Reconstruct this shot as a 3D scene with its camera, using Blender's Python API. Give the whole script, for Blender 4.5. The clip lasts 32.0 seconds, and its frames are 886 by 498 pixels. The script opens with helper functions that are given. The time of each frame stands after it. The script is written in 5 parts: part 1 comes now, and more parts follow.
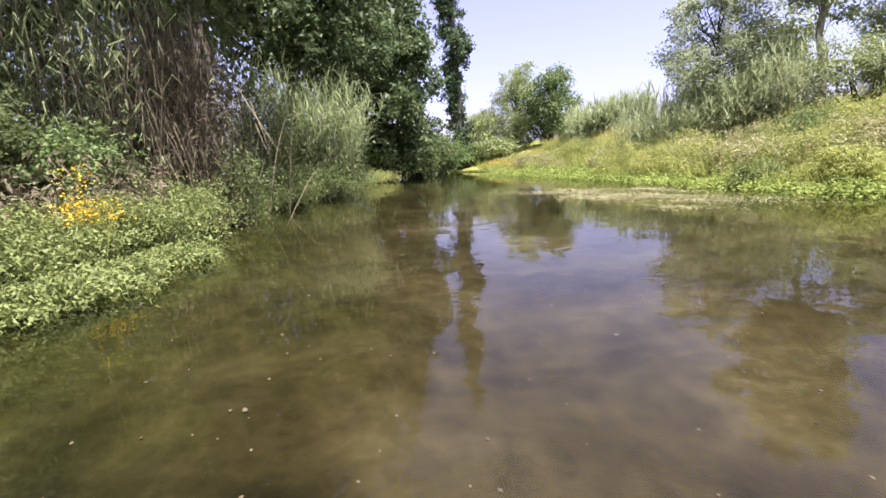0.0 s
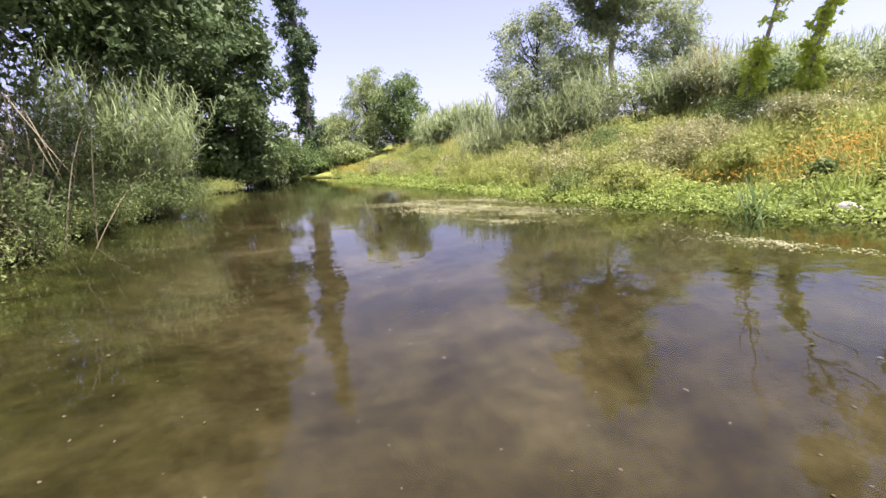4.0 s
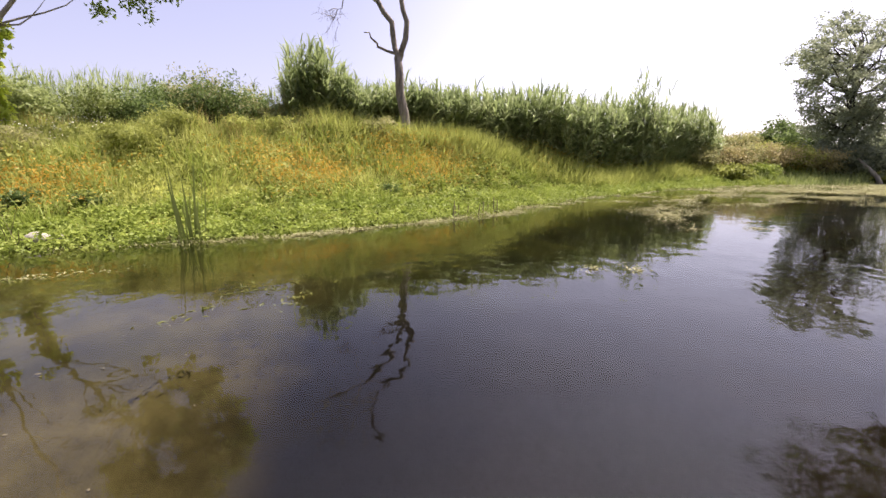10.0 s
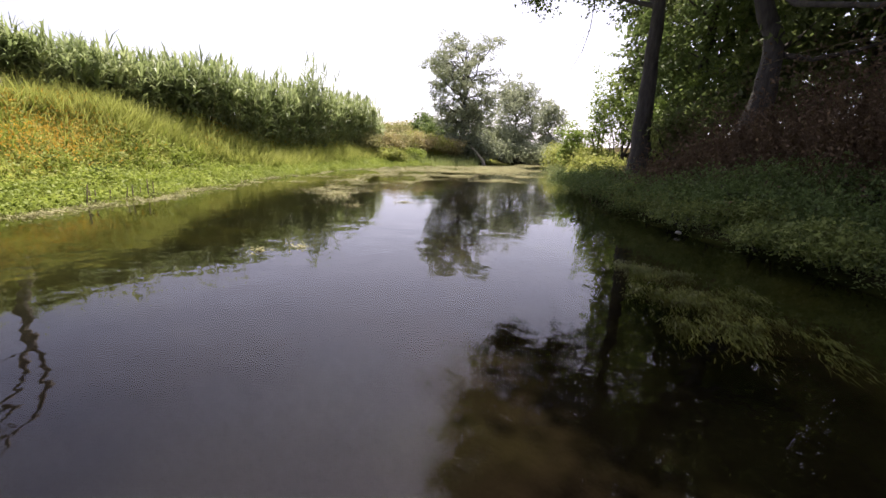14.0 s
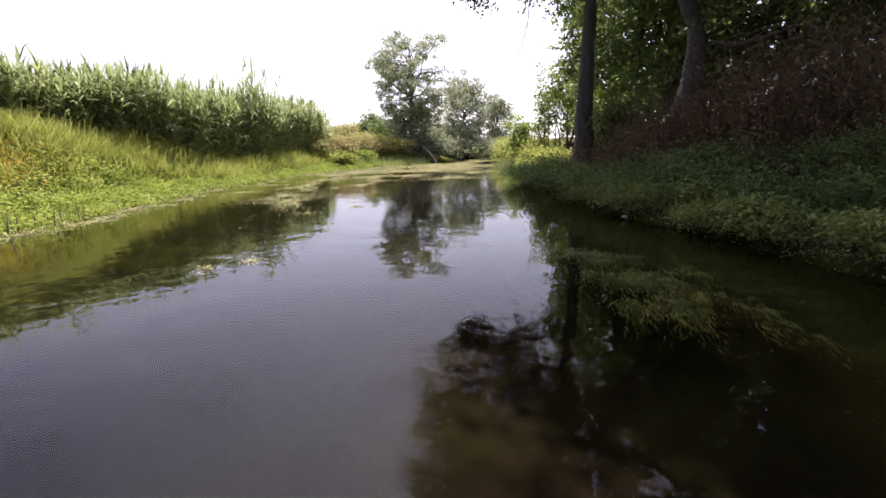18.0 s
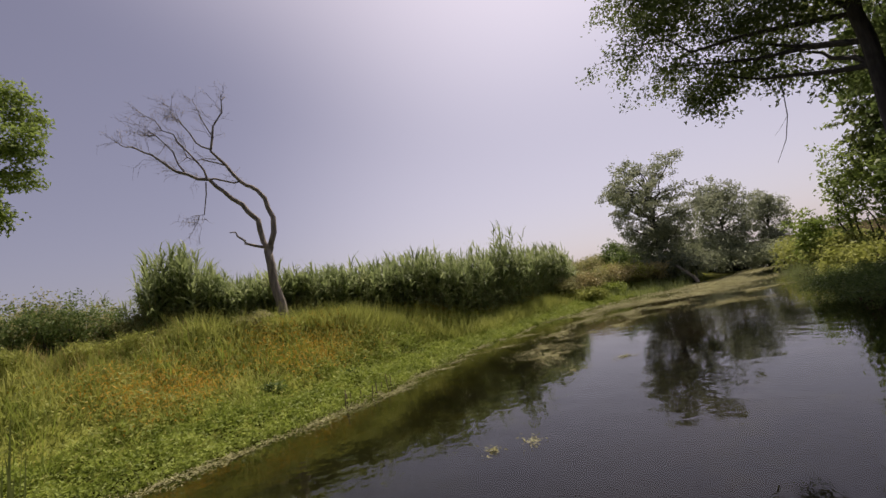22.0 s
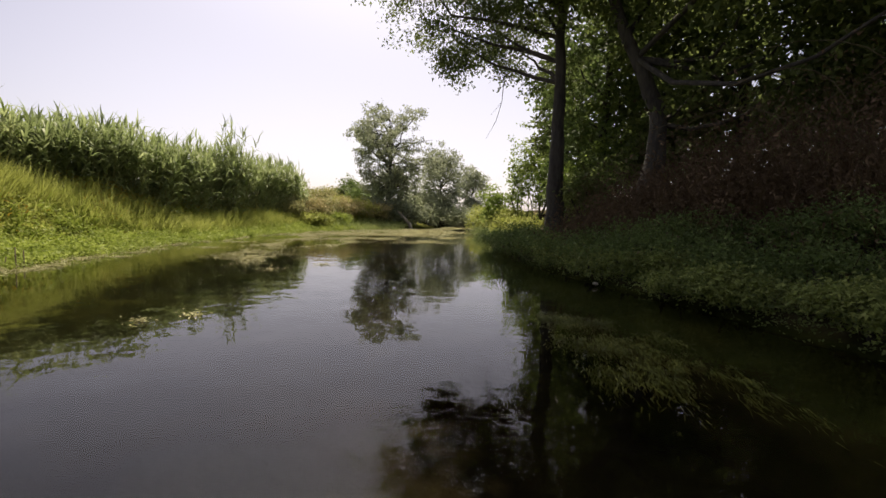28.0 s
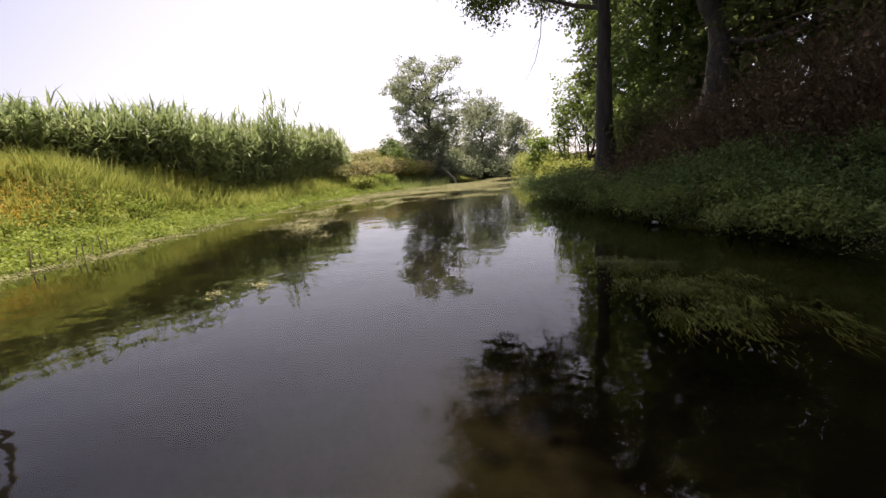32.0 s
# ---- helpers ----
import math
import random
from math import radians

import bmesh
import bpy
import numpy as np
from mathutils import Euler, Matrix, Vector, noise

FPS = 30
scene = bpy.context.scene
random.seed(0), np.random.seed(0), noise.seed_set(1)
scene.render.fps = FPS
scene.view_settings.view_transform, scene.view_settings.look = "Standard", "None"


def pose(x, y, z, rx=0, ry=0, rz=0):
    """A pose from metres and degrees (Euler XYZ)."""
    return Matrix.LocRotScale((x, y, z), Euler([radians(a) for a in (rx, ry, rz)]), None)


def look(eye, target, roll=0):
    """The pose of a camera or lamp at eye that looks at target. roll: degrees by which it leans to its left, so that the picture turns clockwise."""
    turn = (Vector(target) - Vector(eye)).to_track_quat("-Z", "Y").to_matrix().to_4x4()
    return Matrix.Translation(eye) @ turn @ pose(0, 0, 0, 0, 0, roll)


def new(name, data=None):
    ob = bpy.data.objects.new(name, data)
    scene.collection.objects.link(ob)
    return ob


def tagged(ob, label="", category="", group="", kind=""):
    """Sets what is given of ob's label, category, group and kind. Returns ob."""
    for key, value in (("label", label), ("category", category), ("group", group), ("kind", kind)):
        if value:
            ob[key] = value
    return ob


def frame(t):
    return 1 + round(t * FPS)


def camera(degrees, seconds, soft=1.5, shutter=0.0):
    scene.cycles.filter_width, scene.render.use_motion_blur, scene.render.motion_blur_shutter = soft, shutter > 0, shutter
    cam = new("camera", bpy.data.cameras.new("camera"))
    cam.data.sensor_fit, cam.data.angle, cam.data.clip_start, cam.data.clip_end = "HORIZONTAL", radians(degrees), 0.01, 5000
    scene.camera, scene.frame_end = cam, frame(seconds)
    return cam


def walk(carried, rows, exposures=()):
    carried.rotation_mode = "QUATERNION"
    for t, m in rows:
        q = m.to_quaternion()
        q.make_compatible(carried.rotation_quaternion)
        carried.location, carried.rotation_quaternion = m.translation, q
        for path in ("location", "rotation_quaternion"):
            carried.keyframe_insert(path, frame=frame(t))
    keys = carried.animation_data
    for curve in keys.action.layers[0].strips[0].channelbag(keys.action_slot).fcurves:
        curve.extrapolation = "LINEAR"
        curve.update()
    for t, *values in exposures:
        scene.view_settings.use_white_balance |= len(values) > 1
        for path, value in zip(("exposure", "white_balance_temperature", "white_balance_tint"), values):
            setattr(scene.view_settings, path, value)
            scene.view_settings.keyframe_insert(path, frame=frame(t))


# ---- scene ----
cam = camera(90.4, 32.0, soft=1.5)


def turned(t, x, y, z, yaw, pitch, roll):
    """A row of the path: place in metres, heading, tilt and roll in degrees."""
    return t, pose(x, y, z, 0, 0, yaw) @ pose(0, 0, 0, 90 + pitch) @ pose(0, 0, 0, 0, 0, roll)


PATH = (
    (0, -0.063, 0.739, 1.099, 0.00, -11.66, -4.34),
    (0.5, -0.052, 0.736, 1.126, -1.51, -11.66, -4.13),
    (1, -0.041, 0.751, 1.116, -3.02, -11.73, -4.14),
    (1.5, -0.050, 0.752, 1.121, -5.13, -11.85, -3.76),
    (2, -0.014, 0.741, 1.123, -7.66, -11.94, -3.49),
    (2.5, 0.003, 0.725, 1.129, -10.23, -11.63, -3.13),
    (4.5, 0.450, 0.700, 1.480, -24.44, -14.38, -3.14),
    (5, 0.498, 0.785, 1.432, -34.44, -14.84, 0.05),
    (5.5, 0.495, 0.770, 1.394, -41.52, -13.59, 1.32),
    (6, 0.522, 0.705, 1.365, -49.54, -12.23, 1.97),
    (6.5, 0.567, 0.629, 1.361, -56.09, -12.12, 3.38),
    (7, 0.630, 0.536, 1.354, -60.58, -11.28, 2.53),
    (7.5, 0.659, 0.408, 1.367, -67.00, -10.80, 3.22),
    (8, 0.664, 0.265, 1.387, -75.31, -11.20, 2.72),
    (8.5, 0.637, 0.175, 1.419, -83.07, -11.24, 2.10),
    (9, 0.612, 0.084, 1.427, -87.91, -10.96, 1.19),
    (9.5, 0.640, -0.023, 1.388, -93.25, -11.29, 0.81),
    (10, 0.755, -0.175, 1.308, -98.07, -11.72, 0.21),
    (10.5, 0.791, -0.309, 1.285, -102.83, -12.22, -0.73),
    (11, 0.754, -0.370, 1.291, -112.26, -12.71, -1.01),
    (11.5, 0.586, -0.395, 1.360, -123.85, -13.69, 0.80),
    (12, 0.502, -0.360, 1.349, -129.36, -14.97, 0.85),
    (12.5, 0.481, -0.323, 1.351, -130.24, -15.08, 0.39),
    (13, 0.493, -0.368, 1.343, -130.79, -13.91, -0.57),
    (13.5, 0.477, -0.389, 1.353, -133.54, -13.33, 1.12),
    (14, 0.451, -0.408, 1.348, -137.23, -13.27, 2.80),
    (14.5, 0.436, -0.391, 1.346, -138.82, -13.23, 0.90),
    (15, 0.400, -0.371, 1.368, -140.52, -12.73, 0.74),
    (15.5, 0.380, -0.367, 1.371, -142.38, -13.19, 0.90),
    (17.5, 0.410, -0.434, 1.382, -143.62, -13.37, -0.19),
    (18, 0.433, -0.442, 1.377, -142.69, -13.38, -0.60),
    (18.5, 0.528, -0.422, 1.467, -128.45, -9.77, -1.85),
    (19, 0.667, -0.342, 1.648, -114.15, -2.25, -4.44),
    (19.5, 0.707, -0.337, 1.770, -112.05, 2.99, -5.93),
    (20, 0.694, -0.361, 1.829, -113.14, 4.87, -6.70),
    (20.5, 0.683, -0.384, 1.849, -113.75, 5.64, -8.14),
    (21, 0.667, -0.373, 1.852, -113.74, 5.90, -9.34),
    (21.5, 0.674, -0.386, 1.852, -114.34, 6.11, -9.80),
    (22, 0.658, -0.372, 1.850, -113.46, 6.55, -10.34),
    (22.5, 0.641, -0.343, 1.844, -112.89, 6.36, -10.17),
    (23, 0.636, -0.347, 1.841, -112.51, 6.19, -10.23),
    (23.5, 0.636, -0.349, 1.836, -111.93, 5.96, -9.51),
    (24, 0.638, -0.346, 1.821, -112.15, 4.96, -9.50),
    (24.5, 0.648, -0.359, 1.820, -111.77, 4.58, -9.06),
    (26.5, 0.703, -0.488, 1.400, -119.09, -0.97, -5.74),
    (27, 0.555, -0.643, 1.282, -133.32, -2.33, -2.02),
    (27.5, 0.493, -0.714, 1.217, -143.60, -3.94, 0.69),
    (28, 0.492, -0.719, 1.219, -145.90, -4.59, 1.89),
    (28.5, 0.495, -0.715, 1.223, -145.73, -6.17, -0.36),
    (29, 0.497, -0.711, 1.222, -144.27, -6.62, -1.14),
    (29.5, 0.497, -0.705, 1.232, -143.09, -7.25, -2.79),
    (30, 0.504, -0.708, 1.238, -142.00, -8.24, -4.37),
    (30.5, 0.504, -0.722, 1.238, -141.28, -8.57, -5.20),
    (31, 0.515, -0.737, 1.224, -140.90, -8.53, -4.09),
    (31.5, 0.526, -0.737, 1.215, -139.87, -8.87, -3.97),
    (32, 0.557, -0.734, 1.219, -139.53, -10.47, -3.87),
)
walk(cam, [turned(*row) for row in PATH], [
    (0, 1.58, 5850, 30), (2.5, 1.56, 5850, 30), (4.5, 1.48, 5980, 26), (6, 1.39, 6350, 22), (9, 1.17, 6700, 20), (11, 1.12, 6800, 19), (13, 1.15, 6800, 18), (15, 1.22, 6750, 18), (18, 1.28, 6700, 18),
    (19, 0.82, 6900, 19), (20.5, 0.03, 7100, 18), (24.5, -0.14, 7250, 17), (26.5, 0.12, 7450, 10), (28, 0.57, 7550, 11), (32, 0.86, 7250, 15)])

# ---- light ----
SUN_AZ, SUN_EL = -138.0, 65.0          # heading (to the left from +y) and height of the sun, degrees
world = bpy.data.worlds.new("sky")
scene.world = world
world.use_nodes = True
wn = world.node_tree
sky = wn.nodes.new("ShaderNodeTexSky")
sky.sky_type, sky.sun_disc = "NISHITA", False
sky.sun_elevation, sky.sun_rotation = radians(SUN_EL), radians(-SUN_AZ)
sky.air_density, sky.dust_density, sky.ozone_density = 1.0, 1.4, 1.0
wn.nodes["Background"].inputs["Strength"].default_value = 0.076
haze = wn.nodes.new("ShaderNodeHueSaturation")          # a milky summer sky
haze.inputs["Saturation"].default_value, haze.inputs["Value"].default_value = 0.72, 1.05
tone = wn.nodes.new("ShaderNodeMix")
tone.data_type, tone.blend_type = "RGBA", "MULTIPLY"
tone.inputs[0].default_value, tone.inputs[7].default_value = 1.0, (1.05, 0.98, 1.10, 1)
wn.links.new(sky.outputs[0], haze.inputs["Color"])
wn.links.new(haze.outputs[0], tone.inputs[6])
veil = wn.nodes.new("ShaderNodeMix")
veil.data_type = "RGBA"
veil.inputs[7].default_value = (4.3, 4.2, 5.9, 1)
place = wn.nodes.new("ShaderNodeTexCoord")
height = wn.nodes.new("ShaderNodeSeparateXYZ")
thin = wn.nodes.new("ShaderNodeMapRange")               # the veil thins towards the zenith
thin.inputs["From Min"].default_value, thin.inputs["From Max"].default_value = 0.0, 1.0
thin.inputs["To Min"].default_value, thin.inputs["To Max"].default_value = 0.30, 0.0
wn.links.new(place.outputs["Generated"], height.inputs[0])
wn.links.new(height.outputs["Z"], thin.inputs["Value"])
wn.links.new(thin.outputs[0], veil.inputs[0])
wn.links.new(tone.outputs[2], veil.inputs[6])
# the bright haze round the sun
toward = wn.nodes.new("ShaderNodeVectorMath")
toward.operation = "DOT_PRODUCT"
toward.inputs[1].default_value = (-math.sin(radians(SUN_AZ)) * math.cos(radians(SUN_EL)), math.cos(radians(SUN_AZ)) * math.cos(radians(SUN_EL)), math.sin(radians(SUN_EL)))
wn.links.new(place.outputs["Generated"], toward.inputs[0])
near_sun = wn.nodes.new("ShaderNodeMapRange")
near_sun.interpolation_type = "SMOOTHERSTEP"
near_sun.inputs["From Min"].default_value, near_sun.inputs["From Max"].default_value = 0.62, 1.02
wn.links.new(toward.outputs["Value"], near_sun.inputs["Value"])
glow = wn.nodes.new("ShaderNodeMix")
glow.data_type, glow.blend_type = "RGBA", "ADD"
glow.inputs[7].default_value = (5.4, 5.3, 5.6, 1)
wn.links.new(near_sun.outputs[0], glow.inputs[0])
wn.links.new(veil.outputs[2], glow.inputs[6])
# haze low over the horizon below the sun
below = wn.nodes.new("ShaderNodeVectorMath")
below.operation = "DOT_PRODUCT"
below.inputs[1].default_value = (-math.sin(radians(SUN_AZ)), math.cos(radians(SUN_AZ)), 0)
wn.links.new(place.outputs["Generated"], below.inputs[0])
low_sun = wn.nodes.new("ShaderNodeMapRange")
low_sun.interpolation_type = "SMOOTHERSTEP"
low_sun.inputs["From Min"].default_value, low_sun.inputs["From Max"].default_value = 0.50, 1.04
wn.links.new(below.outputs["Value"], low_sun.inputs["Value"])
mist = wn.nodes.new("ShaderNodeMix")
mist.data_type, mist.blend_type = "RGBA", "ADD"
mist.inputs[7].default_value = (3.1, 3.1, 3.3, 1)
wn.links.new(low_sun.outputs[0], mist.inputs[0])
wn.links.new(glow.outputs[2], mist.inputs[6])
wn.links.new(mist.outputs[2], wn.nodes["Background"].inputs["Color"])
sun = new("sun", bpy.data.lights.new("sun", "SUN"))
sun.data.energy, sun.data.angle, sun.data.color = 5.0, radians(0.6), (1.0, 0.95, 0.86)
a, e = radians(SUN_AZ), radians(SUN_EL)
sun.matrix_world = look((0, 0, 60), (math.sin(a) * 40, -math.cos(a) * 40, 60 - 40 * math.tan(e)))


# ---- materials ----
def shader(name):
    m = bpy.data.materials.new(name)
    m.use_nodes = True
    t = m.node_tree
    return m, t, t.nodes["Principled BSDF"], t.nodes["Material Output"]


def node(t, kind, **values):
    n = t.nodes.new(kind)
    for key, value in values.items():
        if key in n.inputs:
            n.inputs[key].default_value = value
    return n


def ramp(t, fac, stops):
    r = t.nodes.new("ShaderNodeValToRGB")
    el = r.color_ramp.elements
    while len(el) < len(stops):
        el.new(0.5)
    for e_, (p, c) in zip(el, stops):
        e_.position, e_.color = p, (*c, 1)
    t.links.new(fac, r.inputs[0])
    return r.outputs[0]


def noise_fac(t, scale, detail=4.0, rough=0.6, coord=None):
    n = node(t, "ShaderNodeTexNoise", Scale=scale, Detail=detail, Roughness=rough)
    c = coord or node(t, "ShaderNodeTexCoord").outputs["Object"]
    t.links.new(c, n.inputs["Vector"])
    return n.outputs["Fac"]


def leaf_mat(name, dark, mid, light, clear=0.3, rough=0.5, patch=0.6):
    """Leaves: each piece its own shade, larger patches of tone, light shining through."""
    m, t, b, out = shader(name)
    geo = t.nodes.new("ShaderNodeNewGeometry")
    big = noise_fac(t, patch, 3)
    mix = node(t, "ShaderNodeMath")
    mix.operation = "ADD"
    half = node(t, "ShaderNodeMath")
    half.operation = "MULTIPLY_ADD"
    half.inputs[1].default_value, half.inputs[2].default_value = 0.36, 0.05
    t.links.new(geo.outputs["Random Per Island"], half.inputs[0])
    h2 = node(t, "ShaderNodeMath")
    h2.operation = "MULTIPLY_ADD"
    h2.inputs[1].default_value, h2.inputs[2].default_value = 1.1, -0.32
    t.links.new(big, h2.inputs[0])
    t.links.new(half.outputs[0], mix.inputs[0])
    t.links.new(h2.outputs[0], mix.inputs[1])
    col = ramp(t, mix.outputs[0], [(0.0, dark), (0.5, mid), (1.0, light)])
    t.links.new(col, b.inputs["Base Color"])
    b.inputs["Roughness"].default_value = rough
    b.inputs["Specular IOR Level"].default_value = 0.18
    tr = node(t, "ShaderNodeBsdfTranslucent")
    t.links.new(col, tr.inputs["Color"])
    mx = node(t, "ShaderNodeMixShader", Fac=clear)
    t.links.new(b.outputs[0], mx.inputs[1])
    t.links.new(tr.outputs[0], mx.inputs[2])
    t.links.new(mx.outputs[0], out.inputs["Surface"])
    return m


def bark_mat(name, dark, light, scale=9.0):
    m, t, b, out = shader(name)
    co = node(t, "ShaderNodeTexCoord").outputs["Object"]
    mp = node(t, "ShaderNodeMapping", Scale=(1, 1, 0.22))
    t.links.new(co, mp.inputs["Vector"])
    fac = noise_fac(t, scale, 6, 0.65, mp.outputs[0])
    t.links.new(ramp(t, fac, [(0.3, dark), (0.7, light)]), b.inputs["Base Color"])
    b.inputs["Roughness"].default_value = 0.9
    bp = node(t, "ShaderNodeBump", Strength=1.0, Distance=0.06)
    t.links.new(fac, bp.inputs["Height"])
    t.links.new(bp.outputs[0], b.inputs["Normal"])
    return m


CRESS_DULL = leaf_mat("shore_leaf", (.09, .12, .03), (.19, .23, .065), (.34, .38, .12), .3, .5, .9)
CRESS = leaf_mat("cress_leaf", (.095, .14, .022), (.28, .345, .068), (.48, .52, .15), .42, .55, 1.3)
WEED = leaf_mat("bank_weed", (.13, .155, .035), (.34, .37, .095), (.52, .53, .20), .45, .6, 1.1)
OCHRE = leaf_mat("ochre_scrub_leaf", (.20, .18, .08), (.42, .36, .17), (.60, .52, .30), .3, .6, 1.2)
MOUND = leaf_mat("mound_leaf", (.15, .16, .06), (.36, .35, .15), (.58, .53, .30), .42, .6, 1.4)
GRASS = leaf_mat("bank_grass", (.16, .19, .038), (.39, .415, .11), (.62, .60, .24), .48, .6, .9)
DRY = leaf_mat("dry_grass", (.36, .26, .09), (.52, .40, .16), (.68, .56, .28), .3, .7, .5)
PINK = leaf_mat("pink_grass", (.44, .29, .15), (.60, .42, .24), (.72, .55, .34), .3, .7, .8)
DODDER = leaf_mat("orange_weed", (.28, .145, .02), (.53, .33, .05), (.70, .49, .10), .38, .6, 1.6)
REED = leaf_mat("reed_leaf", (.11, .15, .058), (.28, .34, .142), (.55, .585, .315), .48, .42, .8)
REED_PALE = leaf_mat("pale_reed_leaf", (.15, .20, .08), (.31, .36, .16), (.54, .57, .31), .42, .45, .6)
CANE = leaf_mat("cane_stem", (.13, .13, .04), (.24, .22, .08), (.36, .32, .14), .0, .5, .6)
DEADCANE = leaf_mat("dead_cane", (.050, .041, .024), (.130, .108, .060), (.31, .265, .155), .1, .8, .8)
OAK = leaf_mat("broad_leaf", (.06, .09, .03), (.15, .21, .065), (.33, .40, .14), .4, .5, .4)
PLANE = leaf_mat("plane_leaf", (.035, .055, .02), (.09, .13, .045), (.25, .31, .12), .32, .5, .6)
BRIGHT = leaf_mat("fresh_leaf", (.12, .17, .035), (.25, .33, .085), (.45, .51, .165), .5, .5, .7)
IVY = leaf_mat("ivy_leaf", (.38, .46, .06), (.62, .69, .12), (.76, .79, .22), .6, .5, 1.2)
POPLAR = leaf_mat("poplar_leaf", (.04, .06, .03), (.08, .12, .05), (.16, .20, .09), .25, .5, .5)
WILLOW = leaf_mat("willow_leaf", (.14, .18, .06), (.30, .35, .13), (.50, .54, .23), .42, .5, .7)
GREYLEAF = leaf_mat("grey_leaf", (.16, .19, .11), (.33, .365, .225), (.53, .56, .37), .46, .5, .7)
TALLLEAF = leaf_mat("tall_tree_leaf", (.14, .18, .085), (.30, .345, .175), (.50, .54, .30), .52, .5, .6)
# leaves of the shady bank, toned down to carry some of its shade
SHADE_TONE = leaf_mat("shade_toned_leaf", (.05, .075, .026), (.14, .18, .06), (.31, .35, .12), .56, .5, .7)
BRUSH = leaf_mat("brush_twig", (.06, .04, .022), (.12, .08, .048), (.22, .15, .09), .05, .9, .6)
YELLOW = leaf_mat("yellow_petal", (.65, .40, .01), (.80, .52, .02), (.85, .62, .05), .2, .6, 2)
WHITE = leaf_mat("white_petal", (.55, .55, .45), (.70, .70, .60), (.80, .80, .72), .2, .6, 2)
ALGAE = leaf_mat("algae_leaf", (.18, .175, .07), (.38, .37, .18), (.58, .56, .34), .1, .6, 1.2)
# paled and greyed to paint haze onto the distant leaves
HAZYLEAF = leaf_mat("hazy_far_leaf", (.13, .155, .10), (.28, .31, .205), (.47, .49, .35), .58, .5, .7)
WEEDWATER = leaf_mat("water_weed_leaf", (.028, .035, .007), (.092, .104, .020), (.25, .255, .06), .15, .5, 2.6)
BARK = bark_mat("brown_bark", (.022, .019, .016), (.075, .065, .054))
DEADBARK = bark_mat("grey_dead_bark", (.10, .084, .070), (.40, .345, .29), 14)
PALEBARK = bark_mat("pale_bark", (.20, .17, .13), (.42, .37, .30))


def ground_mat():
    m, t, b, out = shader("river_ground")
    co = node(t, "ShaderNodeTexCoord").outputs["Object"]
    sep = node(t, "ShaderNodeSeparateXYZ")
    t.links.new(co, sep.inputs[0])
    soil = ramp(t, noise_fac(t, 1.3, 8, 0.65, co), [(0.3, (.09, .10, .025)), (0.5, (.18, .20, .045)), (0.62, (.25, .26, .06)), (0.78, (.30, .26, .09))])
    # darker soil under the wood downstream, the bank's shade put into its colour
    shady_soil = ramp(t, noise_fac(t, 2.5, 8, 0.65, co), [(0.3, (.025, .022, .012)), (0.55, (.065, .055, .03)), (0.75, (.11, .09, .05))])
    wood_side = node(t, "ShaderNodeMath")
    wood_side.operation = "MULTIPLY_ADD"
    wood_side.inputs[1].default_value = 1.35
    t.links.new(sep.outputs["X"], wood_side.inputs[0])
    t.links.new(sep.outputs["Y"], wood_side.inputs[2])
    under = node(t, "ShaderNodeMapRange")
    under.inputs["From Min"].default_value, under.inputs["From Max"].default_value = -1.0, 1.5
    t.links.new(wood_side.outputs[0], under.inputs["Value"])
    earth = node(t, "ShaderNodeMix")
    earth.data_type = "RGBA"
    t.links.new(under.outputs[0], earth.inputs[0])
    t.links.new(shady_soil, earth.inputs[6])
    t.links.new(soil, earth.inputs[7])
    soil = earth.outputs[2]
    # the bed: pale silt with stones upstream, darkness of deep water painted in downstream
    silt = ramp(t, noise_fac(t, 0.6, 7, 0.62, co), [(0.30, (.022, .019, .009)), (0.43, (.035, .030, .0135)), (0.58, (.060, .053, .0255)), (0.8, (.115, .104, .058))])
    blot = ramp(t, noise_fac(t, 3.4, 9, 0.7, co), [(0.34, (.62, .62, .62)), (0.5, (.92, .92, .92)), (0.66, (1.18, 1.18, 1.18))])
    stain = node(t, "ShaderNodeMix")
    stain.data_type, stain.blend_type = "RGBA", "MULTIPLY"
    stain.inputs[0].default_value = 1
    t.links.new(silt, stain.inputs[6])
    t.links.new(blot, stain.inputs[7])
    silt = stain.outputs[2]
    dark_bed = ramp(t, noise_fac(t, 0.8, 6, 0.6, co), [(0.35, (.0035, .0033, .0032)), (0.65, (.0075, .007, .0065)), (0.8, (.013, .012, .011))])
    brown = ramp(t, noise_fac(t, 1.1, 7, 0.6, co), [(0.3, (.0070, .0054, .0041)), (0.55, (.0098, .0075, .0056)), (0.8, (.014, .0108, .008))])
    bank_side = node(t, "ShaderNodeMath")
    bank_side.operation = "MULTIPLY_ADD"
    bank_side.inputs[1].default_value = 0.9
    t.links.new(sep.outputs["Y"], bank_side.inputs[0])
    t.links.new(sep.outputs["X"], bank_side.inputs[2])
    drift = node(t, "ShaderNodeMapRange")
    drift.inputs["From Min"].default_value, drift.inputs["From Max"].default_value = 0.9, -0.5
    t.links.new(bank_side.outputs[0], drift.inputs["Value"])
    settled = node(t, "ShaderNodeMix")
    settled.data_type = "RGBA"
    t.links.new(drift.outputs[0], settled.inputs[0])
    t.links.new(dark_bed, settled.inputs[6])
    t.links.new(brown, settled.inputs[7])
    dark_bed = settled.outputs[2]
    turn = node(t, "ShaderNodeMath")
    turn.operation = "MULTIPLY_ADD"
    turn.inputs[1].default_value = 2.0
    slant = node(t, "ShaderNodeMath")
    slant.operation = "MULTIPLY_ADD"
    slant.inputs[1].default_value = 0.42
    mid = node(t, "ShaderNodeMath")
